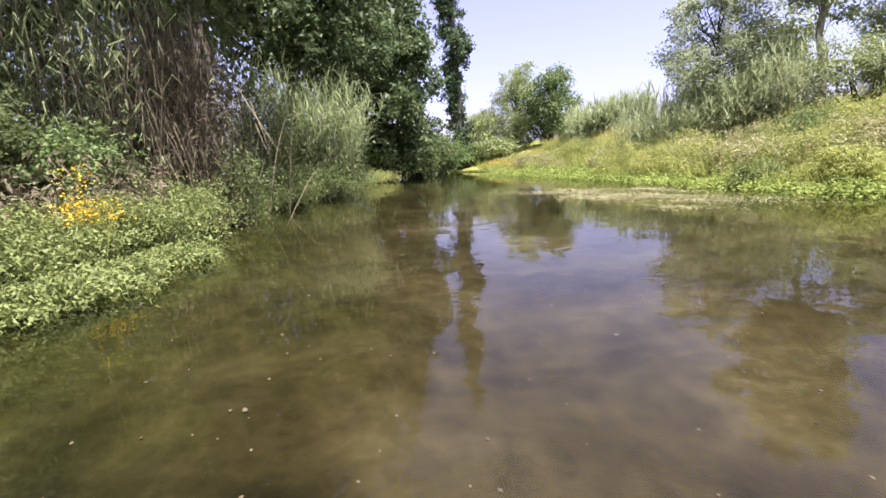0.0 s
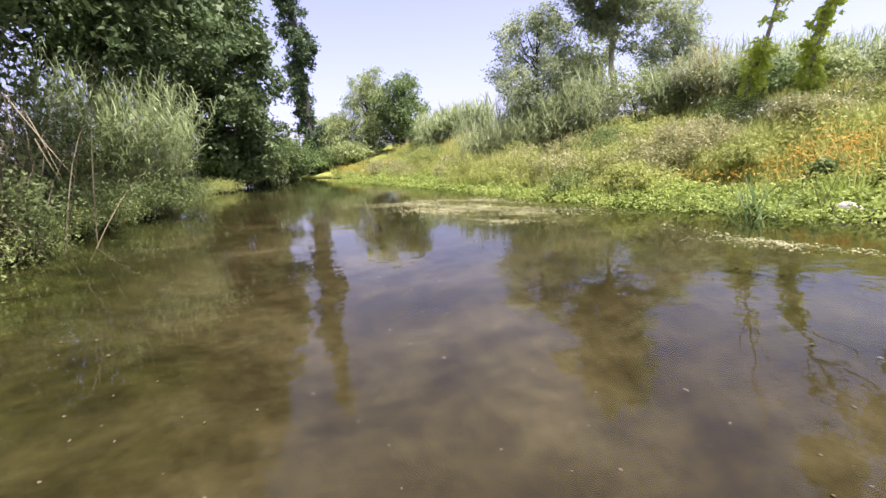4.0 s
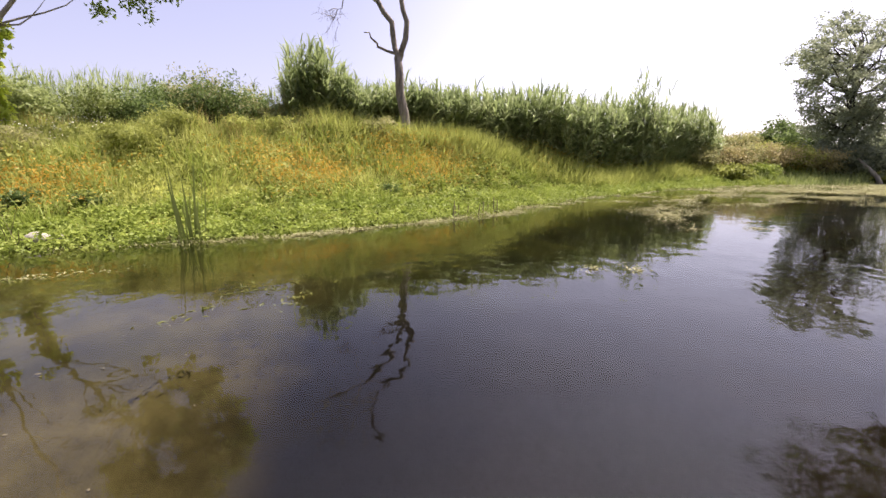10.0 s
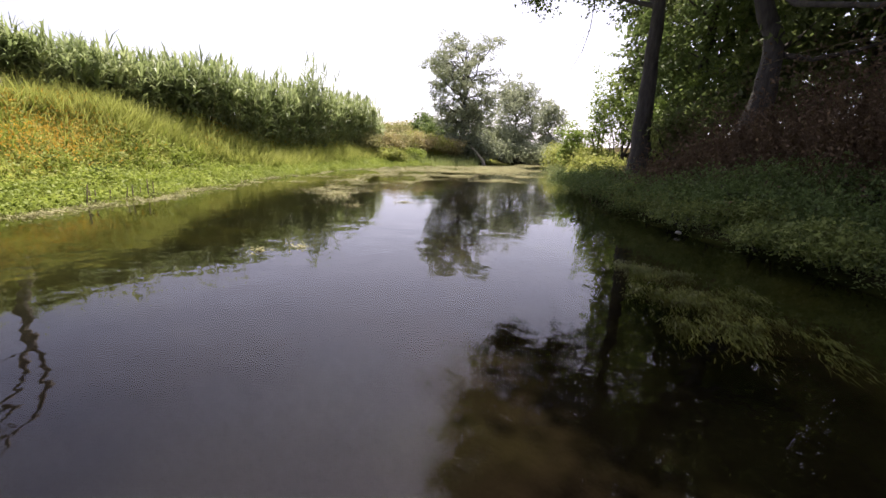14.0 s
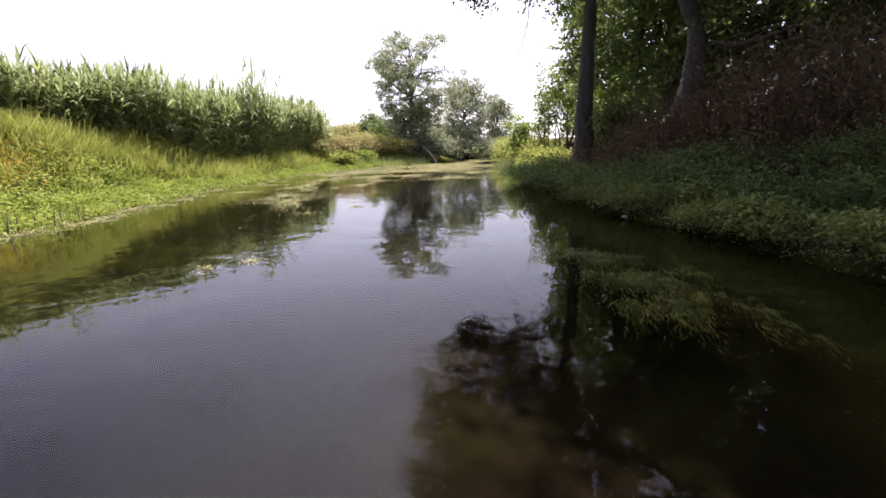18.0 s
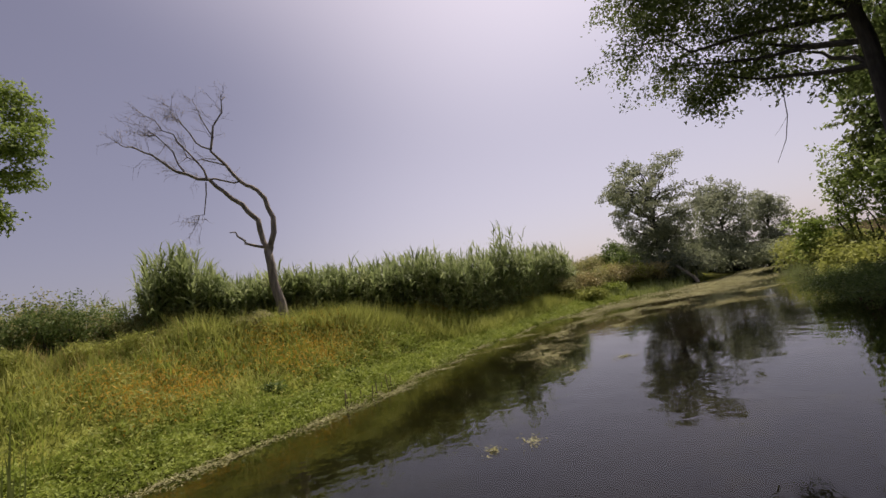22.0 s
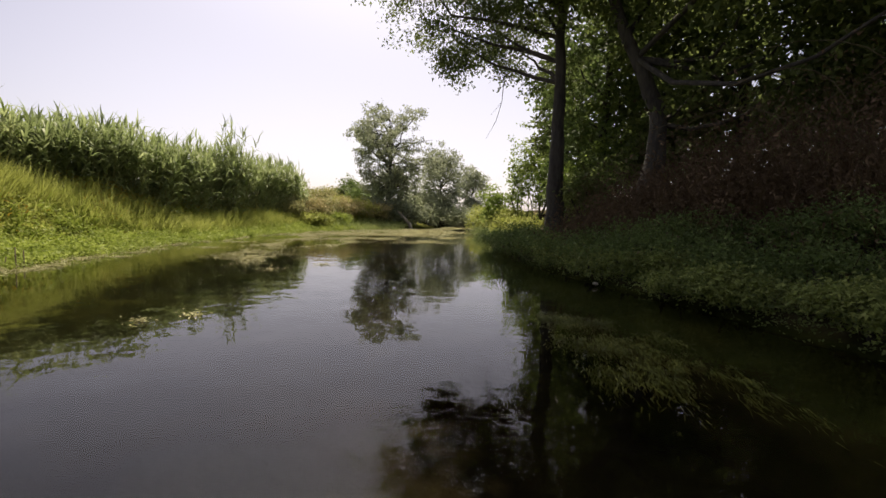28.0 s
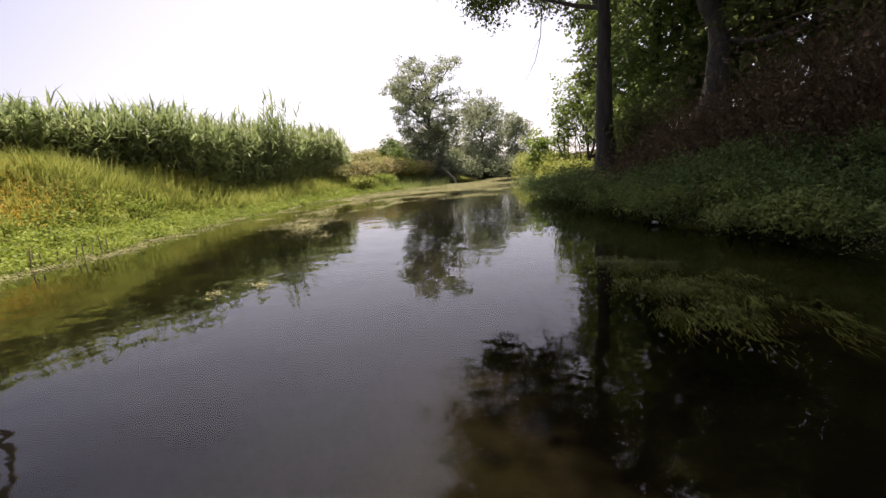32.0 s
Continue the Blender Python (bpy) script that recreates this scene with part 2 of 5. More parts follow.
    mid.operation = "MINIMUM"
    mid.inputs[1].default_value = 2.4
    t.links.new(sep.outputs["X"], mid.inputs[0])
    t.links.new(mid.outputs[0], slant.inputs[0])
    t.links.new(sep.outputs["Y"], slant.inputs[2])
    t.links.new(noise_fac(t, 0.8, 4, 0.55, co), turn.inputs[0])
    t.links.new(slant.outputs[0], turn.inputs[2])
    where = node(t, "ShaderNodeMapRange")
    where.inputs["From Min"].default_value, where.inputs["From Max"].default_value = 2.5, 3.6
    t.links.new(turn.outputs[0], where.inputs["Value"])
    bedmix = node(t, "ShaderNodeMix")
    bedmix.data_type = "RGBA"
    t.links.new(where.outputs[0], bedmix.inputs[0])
    t.links.new(dark_bed, bedmix.inputs[6])
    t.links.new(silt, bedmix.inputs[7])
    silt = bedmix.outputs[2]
    slime = ramp(t, noise_fac(t, 1.7, 7, 0.65, co), [(0.3, (.008, .0095, .003)), (0.5, (.021, .0245, .006)), (0.7, (.046, .049, .013))])
    shallow = node(t, "ShaderNodeMapRange")
    shallow.inputs["From Min"].default_value, shallow.inputs["From Max"].default_value = -0.58, -0.20
    t.links.new(sep.outputs["Z"], shallow.inputs["Value"])
    grown = node(t, "ShaderNodeMix")
    grown.data_type = "RGBA"
    t.links.new(shallow.outputs[0], grown.inputs[0])
    t.links.new(silt, grown.inputs[6])
    t.links.new(slime, grown.inputs[7])
    silt = grown.outputs[2]
    lvl = node(t, "ShaderNodeMapRange")
    lvl.inputs["From Min"].default_value, lvl.inputs["From Max"].default_value = 0.03, 0.16
    t.links.new(sep.outputs["Z"], lvl.inputs["Value"])
    fin = node(t, "ShaderNodeMix")
    fin.data_type = "RGBA"
    t.links.new(lvl.outputs[0], fin.inputs[0])
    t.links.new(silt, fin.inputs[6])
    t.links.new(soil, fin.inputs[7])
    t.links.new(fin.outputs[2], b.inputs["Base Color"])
    b.inputs["Roughness"].default_value = 0.95
    b.inputs["Specular IOR Level"].default_value = 0.0
    bp = node(t, "ShaderNodeBump", Strength=0.6, Distance=0.05)
    t.links.new(noise_fac(t, 7, 6, 0.6, co), bp.inputs["Height"])
    t.links.new(bp.outputs[0], b.inputs["Normal"])
    return m


def water_mat():
    m, t, b, out = shader("river_water")
    t.nodes.remove(b)
    co = node(t, "ShaderNodeTexCoord").outputs["Object"]
    mp = node(t, "ShaderNodeMapping", Scale=(1.0, 1.0, 1.0))
    t.links.new(co, mp.inputs["Vector"])
    n1, n2 = noise_fac(t, 2.2, 2, 0.5, mp.outputs[0]), noise_fac(t, 7.0, 2, 0.5, mp.outputs[0])
    calm = noise_fac(t, 0.22, 2, 0.5, co)
    add = node(t, "ShaderNodeMath")
    add.operation = "MULTIPLY_ADD"
    add.inputs[1].default_value = 0.13
    t.links.new(n2, add.inputs[0])
    t.links.new(n1, add.inputs[2])
    st = node(t, "ShaderNodeMapRange")
    st.inputs["From Min"].default_value, st.inputs["From Max"].default_value = 0.35, 0.7
    st.inputs["To Min"].default_value, st.inputs["To Max"].default_value = 0.05, 0.30
    t.links.new(calm, st.inputs["Value"])
    bp = node(t, "ShaderNodeBump", Distance=0.035)
    t.links.new(st.outputs[0], bp.inputs["Strength"])
    t.links.new(add.outputs[0], bp.inputs["Height"])
    fr = node(t, "ShaderNodeFresnel", IOR=1.345)
    t.links.new(bp.outputs[0], fr.inputs["Normal"])
    clear = node(t, "ShaderNodeBsdfTransparent")
    clear.inputs["Color"].default_value = (.88, .85, .76, 1)
    gl = node(t, "ShaderNodeBsdfGlossy", Roughness=0.006, Color=(1, 1, 1, 1))
    t.links.new(bp.outputs[0], gl.inputs["Normal"])
    mx = node(t, "ShaderNodeMixShader")
    t.links.new(fr.outputs[0], mx.inputs[0])
    t.links.new(clear.outputs[0], mx.inputs[1])
    t.links.new(gl.outputs[0], mx.inputs[2])
    t.links.new(mx.outputs[0], out.inputs["Surface"])
    return m


GROUND, WATER = ground_mat(), water_mat()


# ---- mesh helpers ----
rng = np.random.default_rng(7)


def at(az, d):
    """A place on the plan by heading (degrees to the left of +y) and distance."""
    return np.array((-math.sin(radians(az)) * d, math.cos(radians(az)) * d))


def mesh(name, verts, faces, mat, smooth=False):
    """Faces of one size each: a list of index arrays."""
    me = bpy.data.meshes.new(name)
    faces = [np.asarray(f_, dtype=np.int32) for f_ in (faces if isinstance(faces, (list, tuple)) else [faces])]
    loops = np.concatenate([f_.ravel() for f_ in faces])
    sizes = np.concatenate([np.full(len(f_), f_.shape[1], dtype=np.int32) for f_ in faces])
    me.vertices.add(len(verts))
    me.vertices.foreach_set("co", np.asarray(verts, dtype=np.float32).ravel())
    me.loops.add(len(loops))
    me.loops.foreach_set("vertex_index", loops)
    me.polygons.add(len(sizes))
    me.polygons.foreach_set("loop_start", np.concatenate([[0], np.cumsum(sizes)[:-1]]).astype(np.int32))
    if smooth:
        me.polygons.foreach_set("use_smooth", np.ones(len(sizes), dtype=bool))
    me.update(calc_edges=True)
    me.materials.append(mat)
    return me


def part(name, me, parent, label=""):
    ob = new(name, me)
    ob.parent = parent
    return tagged(ob, label)


def thing(name, xyz, label, category, group="", kind=""):
    ob = new(name)
    ob.location = xyz
    return tagged(ob, label, category, group, kind)


def unit(v):
    return v / np.maximum(np.linalg.norm(v, axis=-1, keepdims=True), 1e-9)


def leaves(centres, length, width, flat=0.0, droop=0.0, out=None, folded=True):
    """Pointed leaves, one island each, folded along the middle or small and plain. flat: how level they lie; droop: how far they hang."""
    n = len(centres)
    d = unit(rng.normal(size=(n, 3)))
    if out is not None:
        d = unit(d + out)
    d[:, 2] = d[:, 2] * (1 - flat) - droop
    d = unit(d)
    nrm = rng.normal(size=(n, 3)) * (1 - flat) + (0, 0, 0.4 + 2 * flat)
    side = unit(np.cross(d, nrm))
    up = np.cross(side, d)
    L = (length * rng.uniform(0.7, 1.35, n))[:, None]
    Wd = (width * rng.uniform(0.7, 1.3, n))[:, None]
    c = np.asarray(centres)
    if not folded:
        v = np.stack([c - d * L * .32 + side * Wd * .56, c + d * L * .62 - (0, 0, 1) * L * .12, c - d * L * .32 - side * Wd * .56], 1)
        return v.reshape(-1, 3), np.arange(n * 3).reshape(-1, 3)
    v = np.stack([c - d * L * .5, c + side * Wd * .5 + up * Wd * .18, c + d * L * .5 - (0, 0, 1) * L * .12, c - side * Wd * .5 + up * Wd * .18], 1)
    i = np.arange(n)[:, None] * 4
    return v.reshape(-1, 3), np.concatenate([i + (0, 1, 2), i + (0, 2, 3)])


def blades(base, way, length, width, curl, steps=3):
    """Bent, tapering strips from base along way, curling towards the ground."""
    n = len(base)
    length, width, curl = (np.broadcast_to(np.asarray(q, float), n)[:, None] for q in (length, width, curl))
    side = unit(np.cross(way, (0, 0, 1.0)) + rng.normal(size=(n, 3)) * .25)
    p, d, rows = np.array(base, float), unit(np.asarray(way, float)), []
    for k_ in range(steps):
        w = width * (1 - k_ / steps) ** .7 * (.75 if k_ == 0 else 1) * .5
        rows += [p - side * w, p + side * w]
        p = p + d * length / steps
        d = unit(d - np.array((0, 0, 1.0)) * curl * (k_ + 1) / steps)
    rows.append(p)
    m = 2 * steps + 1
    v = np.stack(rows, 1).reshape(-1, 3)
    i = np.arange(n)[:, None] * m
    tri = [i + (m - 3, m - 2, m - 1)]
    for k_ in range(steps - 1):
        tri += [i + (2 * k_, 2 * k_ + 1, 2 * k_ + 3), i + (2 * k_, 2 * k_ + 3, 2 * k_ + 2)]
    return v, np.concatenate(tri)


def join(*bits):
    vs, fs, k_ = [], [], 0
    for v, f_ in bits:
        vs.append(v)
        fs.append(f_ + k_)
        k_ += len(v)
    return np.concatenate(vs), np.concatenate(fs)


def tube(points, radii, sides=7, rough=0.0):
    """A tapering, slightly uneven tube along points: verts and triangles."""
    P, R = np.asarray(points, float), np.asarray(radii, float)
    n = len(P)
    d = unit(np.gradient(P, axis=0))
    a1 = unit(np.cross(d, (0.31, 0.87, 0.2)))
    a2 = np.cross(d, a1)
    th = np.linspace(0, 2 * math.pi, sides, endpoint=False)
    r = R[:, None] * (1 + rough * rng.uniform(-1, 1, (n, sides)))
    v = P[:, None] + r[..., None] * (np.cos(th)[None, :, None] * a1[:, None] + np.sin(th)[None, :, None] * a2[:, None])
    v = np.concatenate([v.reshape(-1, 3), P[-1:]])
    f_ = []
    for k_ in range(n - 1):
        for j in range(sides):
            p, q = k_ * sides + j, k_ * sides + (j + 1) % sides
            f_ += [(p, q, q + sides), (p, q + sides, p + sides)]
    f_ += [((n - 1) * sides + j, (n - 1) * sides + (j + 1) % sides, n * sides) for j in range(sides)]
    return v, np.array(f_)


def bent(p, q, sag=0.15, n=6):
    """A wandering line from p to q."""
    p, q = np.asarray(p, float), np.asarray(q, float)
    t = np.linspace(0, 1, n)[:, None]
    off = rng.normal(size=3) * np.linalg.norm(q - p) * sag
    return p + (q - p) * t + off * np.sin(t * math.pi) + rng.normal(size=(n, 3)) * np.linalg.norm(q - p) * .02 * np.sin(t * math.pi)


# ---- the plan: two shores, water between ----
SUNNY = np.array([(-3.0, 75), (-1.0, 50), (0.2, 36), (1.8, 29), (3.6, 24), (5.5, 15.5), (6.3, 10.5), (7.0, 7.4), (7.9, 4.6), (9.0, 1.6), (10.3, -1.0), (12.4, -3.4),
                  (15.4, -7), (18.4, -11.6), (20.6, -17), (21.8, -23), (21.8, -30), (24, -38), (32, -52), (44, -66)])
SHADY = np.array([(-6.0, 75), (-3.4, 50), (-2.4, 36), (-3.1, 25.5), (-4.4, 17), (-4.9, 13.2), (-4.5, 10.8), (-4.2, 7), (-4.0, 4.5), (-4.4, 1), (-4.0, -2), (-1.6, -5.3),
                  (0.4, -7.2), (2.4, -8.8), (4.3, -10.3), (6.4, -13.3), (10, -18.3), (14, -24), (17, -33), (21, -44), (29, -57), (40, -70)])


def dist(pts, line):
    """Distance of points to a line, and how far along it the nearest place lies (by its y)."""
    best, ynear = np.full(len(pts), 1e9), np.zeros(len(pts))
    for p, q in zip(line[:-1], line[1:]):
        w = q - p
        s = np.clip(((pts - p) @ w) / (w @ w), 0, 1)
        c = p + s[:, None] * w
        r = np.hypot(*(pts - c).T)
        k_ = r < best
        best[k_], ynear[k_] = r[k_], c[k_, 1]
    return best, ynear


RING = np.concatenate([SUNNY, SHADY[::-1]])


def in_water(pts):
    c = np.zeros(len(pts), bool)
    for p, q in zip(RING, np.roll(RING, -1, 0)):
        hit = ((p[1] > pts[:, 1]) != (q[1] > pts[:, 1])) & (pts[:, 0] < (q[0] - p[0]) * (pts[:, 1] - p[1]) / (q[1] - p[1] + 1e-12) + p[0])
        c ^= hit
    return c


def lumps(x, y):
    """Gentle unevenness of the land."""
    return .10 * np.sin(1.3 * x + .7 * y) + .08 * np.sin(.9 * y - 1.7 * x + 1) + .05 * np.sin(3.1 * x + 2.3 * y) + .04 * np.sin(4.7 * y - 2.9 * x)


def land(pts):
    """Height of the ground: the banks above the water, the bed below it."""
    pts = np.atleast_2d(np.asarray(pts, float))
    a_, ya = dist(pts, SUNNY)
    b_, yb = dist(pts, SHADY)
    wet = in_water(pts)
    H = np.interp(ya, (-34, -24, -20, -17.5, -13, -10, -5, -1.5, 1, 6, 10, 20, 40), (1.8, 1.2, .75, .7, 1.15, 1.38, 1.66, 1.92, 1.85, 1.8, 2.0, 2.1, 1.9))
    C = np.interp(ya, (-26, -20, -10, -5, -1.5, 4, 8, 11, 30), (4.6, 2.6, 2.6, 3.0, 4.8, 5.6, 7.4, 8.6, 9.0))
    foot = np.minimum(1.8, .42 * C) + 1.3 * np.clip((ya - 6) / 4, 0, 1)
    rise = np.clip((a_ - foot) / (C - foot), 0, 1)
    sunny = np.where(a_ < foot, -.04 + .28 * a_ / foot, .24 + (H - .24) * (1.25 * rise - .25 * rise ** 2 * (2 - rise))) + .012 * np.maximum(a_ - C, 0)
    shady = np.interp(b_, (0, .25, 1.6, 4.2, 7, 40), (-.04, .08, .30, 1.5, 2.1, 2.4))
    dry = np.where(a_ < b_, sunny, shady) + lumps(*pts.T) * np.clip(np.minimum(a_, b_) / 2, 0, 1)
    m = np.minimum(a_, b_)
    bed = -.04 - np.interp(m, (0, .8, 2.5, 5), (0, .16, .40, .62)) + .5 * lumps(*pts.T) * np.clip(m / 2, 0, 1)
    return np.where(wet, np.minimum(bed, -.03), dry)


def on(az, d):
    p = at(az, d)
    return np.array((*p, float(land(p)[0])))


# ---- ground and water ----
def spaced(lo, hi, fine_lo, fine_hi, step, grow):
    c = list(np.arange(fine_lo, fine_hi + step / 2, step))
    s = step
    while c[-1] < hi:
        s *= grow
        c.append(c[-1] + s)
    s = step
    while c[0] > lo:
        s *= grow
        c.insert(0, c[0] - s)
    return np.array(c)


gx, gy = np.meshgrid(spaced(-1500, 1500, -12, 30, .33, 1.22), spaced(-1500, 1500, -36, 36, .36, 1.22))
pts = np.stack([gx.ravel(), gy.ravel()], 1)
near = np.hypot(*pts.T) < 130
z = np.full(len(pts), 2.4)
z[near] = land(pts[near])
far_ = np.clip((np.hypot(*pts.T) - 60) / 40, 0, 1)
z = z * (1 - far_) + 2.2 * far_
nx = gx.shape[1]
i = (np.arange(gx.shape[0] - 1)[:, None] * nx + np.arange(nx - 1)).ravel()
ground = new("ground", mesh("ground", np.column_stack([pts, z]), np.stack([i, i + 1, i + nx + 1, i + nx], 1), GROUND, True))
tagged(ground, "earth river banks and a silty, stony river bed", "ground", kind="structure")

wx, wy = np.meshgrid(np.linspace(-10, 48, 30), np.linspace(-72, 76, 60))
i = (np.arange(59)[:, None] * 30 + np.arange(29)).ravel()
water = new("water", mesh("water", np.column_stack([wx.ravel(), wy.ravel(), 0 * wx.ravel()]), np.stack([i, i + 1, i + 31, i + 30], 1), WATER, True))
tagged(water, "clear shallow river water, lightly rippled, over brown silt", "water", kind="structure")


# ---- plants in masses ----
def scatter(n, box, keep):
    """n places in the box (x0, y0, x1, y1) where keep(points) is at least a random number."""
    got = []
    while sum(map(len, got)) < n:
        p = np.column_stack([rng.uniform(box[0], box[2], n * 2), rng.uniform(box[1], box[3], n * 2)])
        got.append(p[rng.uniform(size=len(p)) < keep(p)])
    return np.concatenate(got)[:n]


def patchy(p, scale, seed):
    """A soft field of patches between 0 and 1."""
    x, y = p.T * scale
    return .5 + .25 * (np.sin(x * 1.7 + seed + 1.3 * np.sin(y * .9)) + np.sin(y * 2.1 - seed * 2 + 1.1 * np.sin(x * 1.3 + seed)))


def stuff(name, bits, mat, label, category):
    v, f_ = join(*bits) if isinstance(bits, list) else bits
    return tagged(new(name, mesh(name, v, f_, mat)), label, category, kind="stuff")


def shore(p):
    """Distance into the sunny bank (negative over water)."""
    d, y = dist(p, SUNNY)
    b_, _ = dist(p, SHADY)
    return np.where(in_water(p), -d, np.where(d < b_, d, -99)), y


def shady_band(lo, hi, soft=.5):
    def keep(p):
        d, _ = dist(p, SHADY)
        a_, _ = dist(p, SUNNY)
        s = np.where(in_water(p), -d, np.where(d < a_, d, -99))
        return np.clip((s - lo) / soft + .5, 0, 1) * np.clip((hi - s) / soft + .5, 0, 1)
    return keep


def sunny_band(lo, hi, soft=.5):
    def keep(p):
        s, _ = shore(p)
        return np.clip((s - lo) / soft + .5, 0, 1) * np.clip((hi - s) / soft + .5, 0, 1)
    return keep


NEARBOX, BANKBOX = (1, -24, 24, 26), (2, -26, 28, 32)


def reeds(base, height, lean=0.12, leaf=0.6, per=13, wide=0.05, tilt=(0, 0, 0), low=.15, hang=1.0):
    """Tall canes with long arching leaves. Stems and leaves as two meshes' worth of data."""
    n = len(base)
    h = height * rng.uniform(.70, 1.12, n) * (.80 + .26 * patchy(base[:, :2], .55, 1.5) + .14 * patchy(base[:, :2], 2.1, 4))
    way = unit(np.column_stack([rng.normal(size=(n, 2)) * lean, np.ones(n)]) + np.asarray(tilt))
    stems = blades(base, way, h, .03, .10, 3)
    k_ = np.repeat(np.arange(n), per)
    u = rng.uniform(low, 1.0, n * per) ** .8
    ang = rng.uniform(0, 2 * math.pi, n * per)
    start = base[k_] + way[k_] * (h[k_] * u)[:, None] - np.array((0, 0, 1.0)) * (.05 * u ** 2 * h[k_])[:, None]
    out = np.column_stack([np.cos(ang), np.sin(ang), rng.uniform(.4, 1.2, n * per) * (.5 + .9 * u + 2.0 * (u > .88))]) + np.asarray(tilt)
    lf = blades(start, out, leaf * rng.uniform(.6, 1.2, n * per), wide * rng.uniform(.7, 1.3, n * per), hang * rng.uniform(.7, 2.0, n * per), 2)
    return stems, lf


def reed_bed(name, base, height, label, mat=REED, category="reeds", stem_mat=CANE, **kw):
    st, lf = reeds(base, height, **kw)
    bed = thing(name, (0, 0, 0), label, category, kind="stuff")
    part("canes", mesh("canes", *st, stem_mat), bed)
    part("leaves", mesh("leaves", *lf, mat), bed)
    return bed


def foliage(blobs, n, length, width, flat=.2, droop=.1, gaps=.5, shell=.45, clump=16):
    """Leaves gathered in small tufts through a set of balls (x, y, z, rx, rz), denser to the outside, with gaps."""
    blobs = np.asarray(blobs, float)
    w = blobs[:, 3] ** 2 * blobs[:, 4]
    pick = rng.choice(len(blobs), max(8, n // clump), p=w / w.sum())
    d = unit(rng.normal(size=(len(pick), 3)))
    r = rng.uniform(shell, 1.0, len(pick)) ** .7 * (1 + .18 * rng.normal(size=len(pick)))
    b_ = blobs[pick]
    tuft = b_[:, :3] + d * r[:, None] * b_[:, [3, 3, 4]]
    f_ = np.sin(tuft[:, 0] * 1.9 + tuft[:, 2] * 1.3) + np.sin(tuft[:, 1] * 2.1 - tuft[:, 2] * 1.7 + 1) + np.sin(tuft[:, 2] * 2.3 + 2)
    keep = f_ > -3 + 6 * gaps * rng.uniform(.2, .8, len(pick)) - .6
    tuft, d = tuft[keep], d[keep]
    k_ = rng.integers(0, len(tuft), n)
    spread = min(.45, blobs[:, 3].mean() * .11 + length * .4)
    c = tuft[k_] + rng.normal(size=(n, 3)) * spread * (1, 1, .75)
    return leaves(c, length, width, flat, droop, d[k_] * .5, folded=False)


def tree(name, label, base, trunk, radius, blobs, n, leaf, mat, bark=BARK, category="tree", gaps=.4, droop=.12, limbs=True, crown_label="", narrow=.55, clump=18, sag=.12):
    """A trunk along the points trunk (relative to base), limbs to each ball of the crown, and leaves."""
    base = np.asarray(base, float)
    t_ = thing(name, base, label, category)
    tr = np.asarray(trunk, float)
    fine = np.linspace(0, len(tr) - 1, len(tr) * 3)
    tr = np.stack([np.interp(fine, range(len(tr)), tr[:, k_]) for k_ in range(3)], 1)
    tr[1:-1, :2] += rng.normal(size=(len(tr) - 2, 2)) * radius * .10
    part("trunk", mesh("trunk", *tube(tr, radius * (np.linspace(1, .35, len(tr)) + .35 * np.exp(-np.linspace(0, 14, len(tr)))), 11, .10), bark, True), t_)
    if limbs:
        for b_ in blobs:
            s = tr[min(len(tr) - 1, max(1, int(np.searchsorted(tr[:, 2], b_[2] * .72))))]
            pts_ = bent(s, np.array(b_[:3]) + (0, 0, b_[4] * .3), sag)
            part("limb", mesh("limb", *tube(pts_, np.linspace(radius * .26, radius * .05, len(pts_)), 6, .06), bark, True), t_)
    if n:
        part("crown", mesh("crown", *foliage(blobs, n, leaf, leaf * narrow, .15, droop, gaps, clump=clump), mat), t_, crown_label)
    return t_


def bush(name, label, base, r, h, n, leaf, mat, category="bush", gaps=.3, droop=.05, narrow=.55):
    base = np.asarray(base, float)
    t_ = thing(name, base, label, category)
    blobs = [(rng.uniform(-.5, .5) * r, rng.uniform(-.5, .5) * r, h * rng.uniform(.28, .6), r * rng.uniform(.5, .75), h * rng.uniform(.3, .42)) for _ in range(6)]
    for b_ in blobs:
        part("stem", mesh("stem", *tube(bent((b_[0] * .2, b_[1] * .2, -.1), b_[:3], .1), np.linspace(.03, .01, 6) * (1 + r * .4), 5), BARK, True), t_)
    part("foliage", mesh("foliage", *foliage(blobs, n, leaf, leaf * narrow, .2, droop, gaps, .2), mat), t_)
    return t_


def crown_of(cx, cy, z0, z1, r, n, rx=.42):
    """Balls filling a rounded crown between two heights."""
    out = []
    for k_ in range(n):
        u = (k_ + rng.uniform(0, 1)) / n
        q = math.sin(math.pi * (.14 + .78 * u)) ** .6
        a_ = k_ * 2.4 + rng.uniform(-.5, .5)
        rr = r * q * rng.uniform(.25, .72)
        out.append((cx + math.cos(a_) * rr, cy + math.sin(a_) * rr, z0 + (z1 - z0) * (.08 + .84 * u), r * rx * rng.uniform(.75, 1.2), r * rx * rng.uniform(.6, 1.0)))
    return out


def high(p):
    return np.column_stack([p, land(p)])


def fan(az0, az1, d0, d1, n):
    """n places on the ground between two headings and two distances."""
    return high(np.stack([at(a_, d_) for a_, d_ in zip(rng.uniform(az0, az1, n), rng.uniform(d0, d1, n))]))


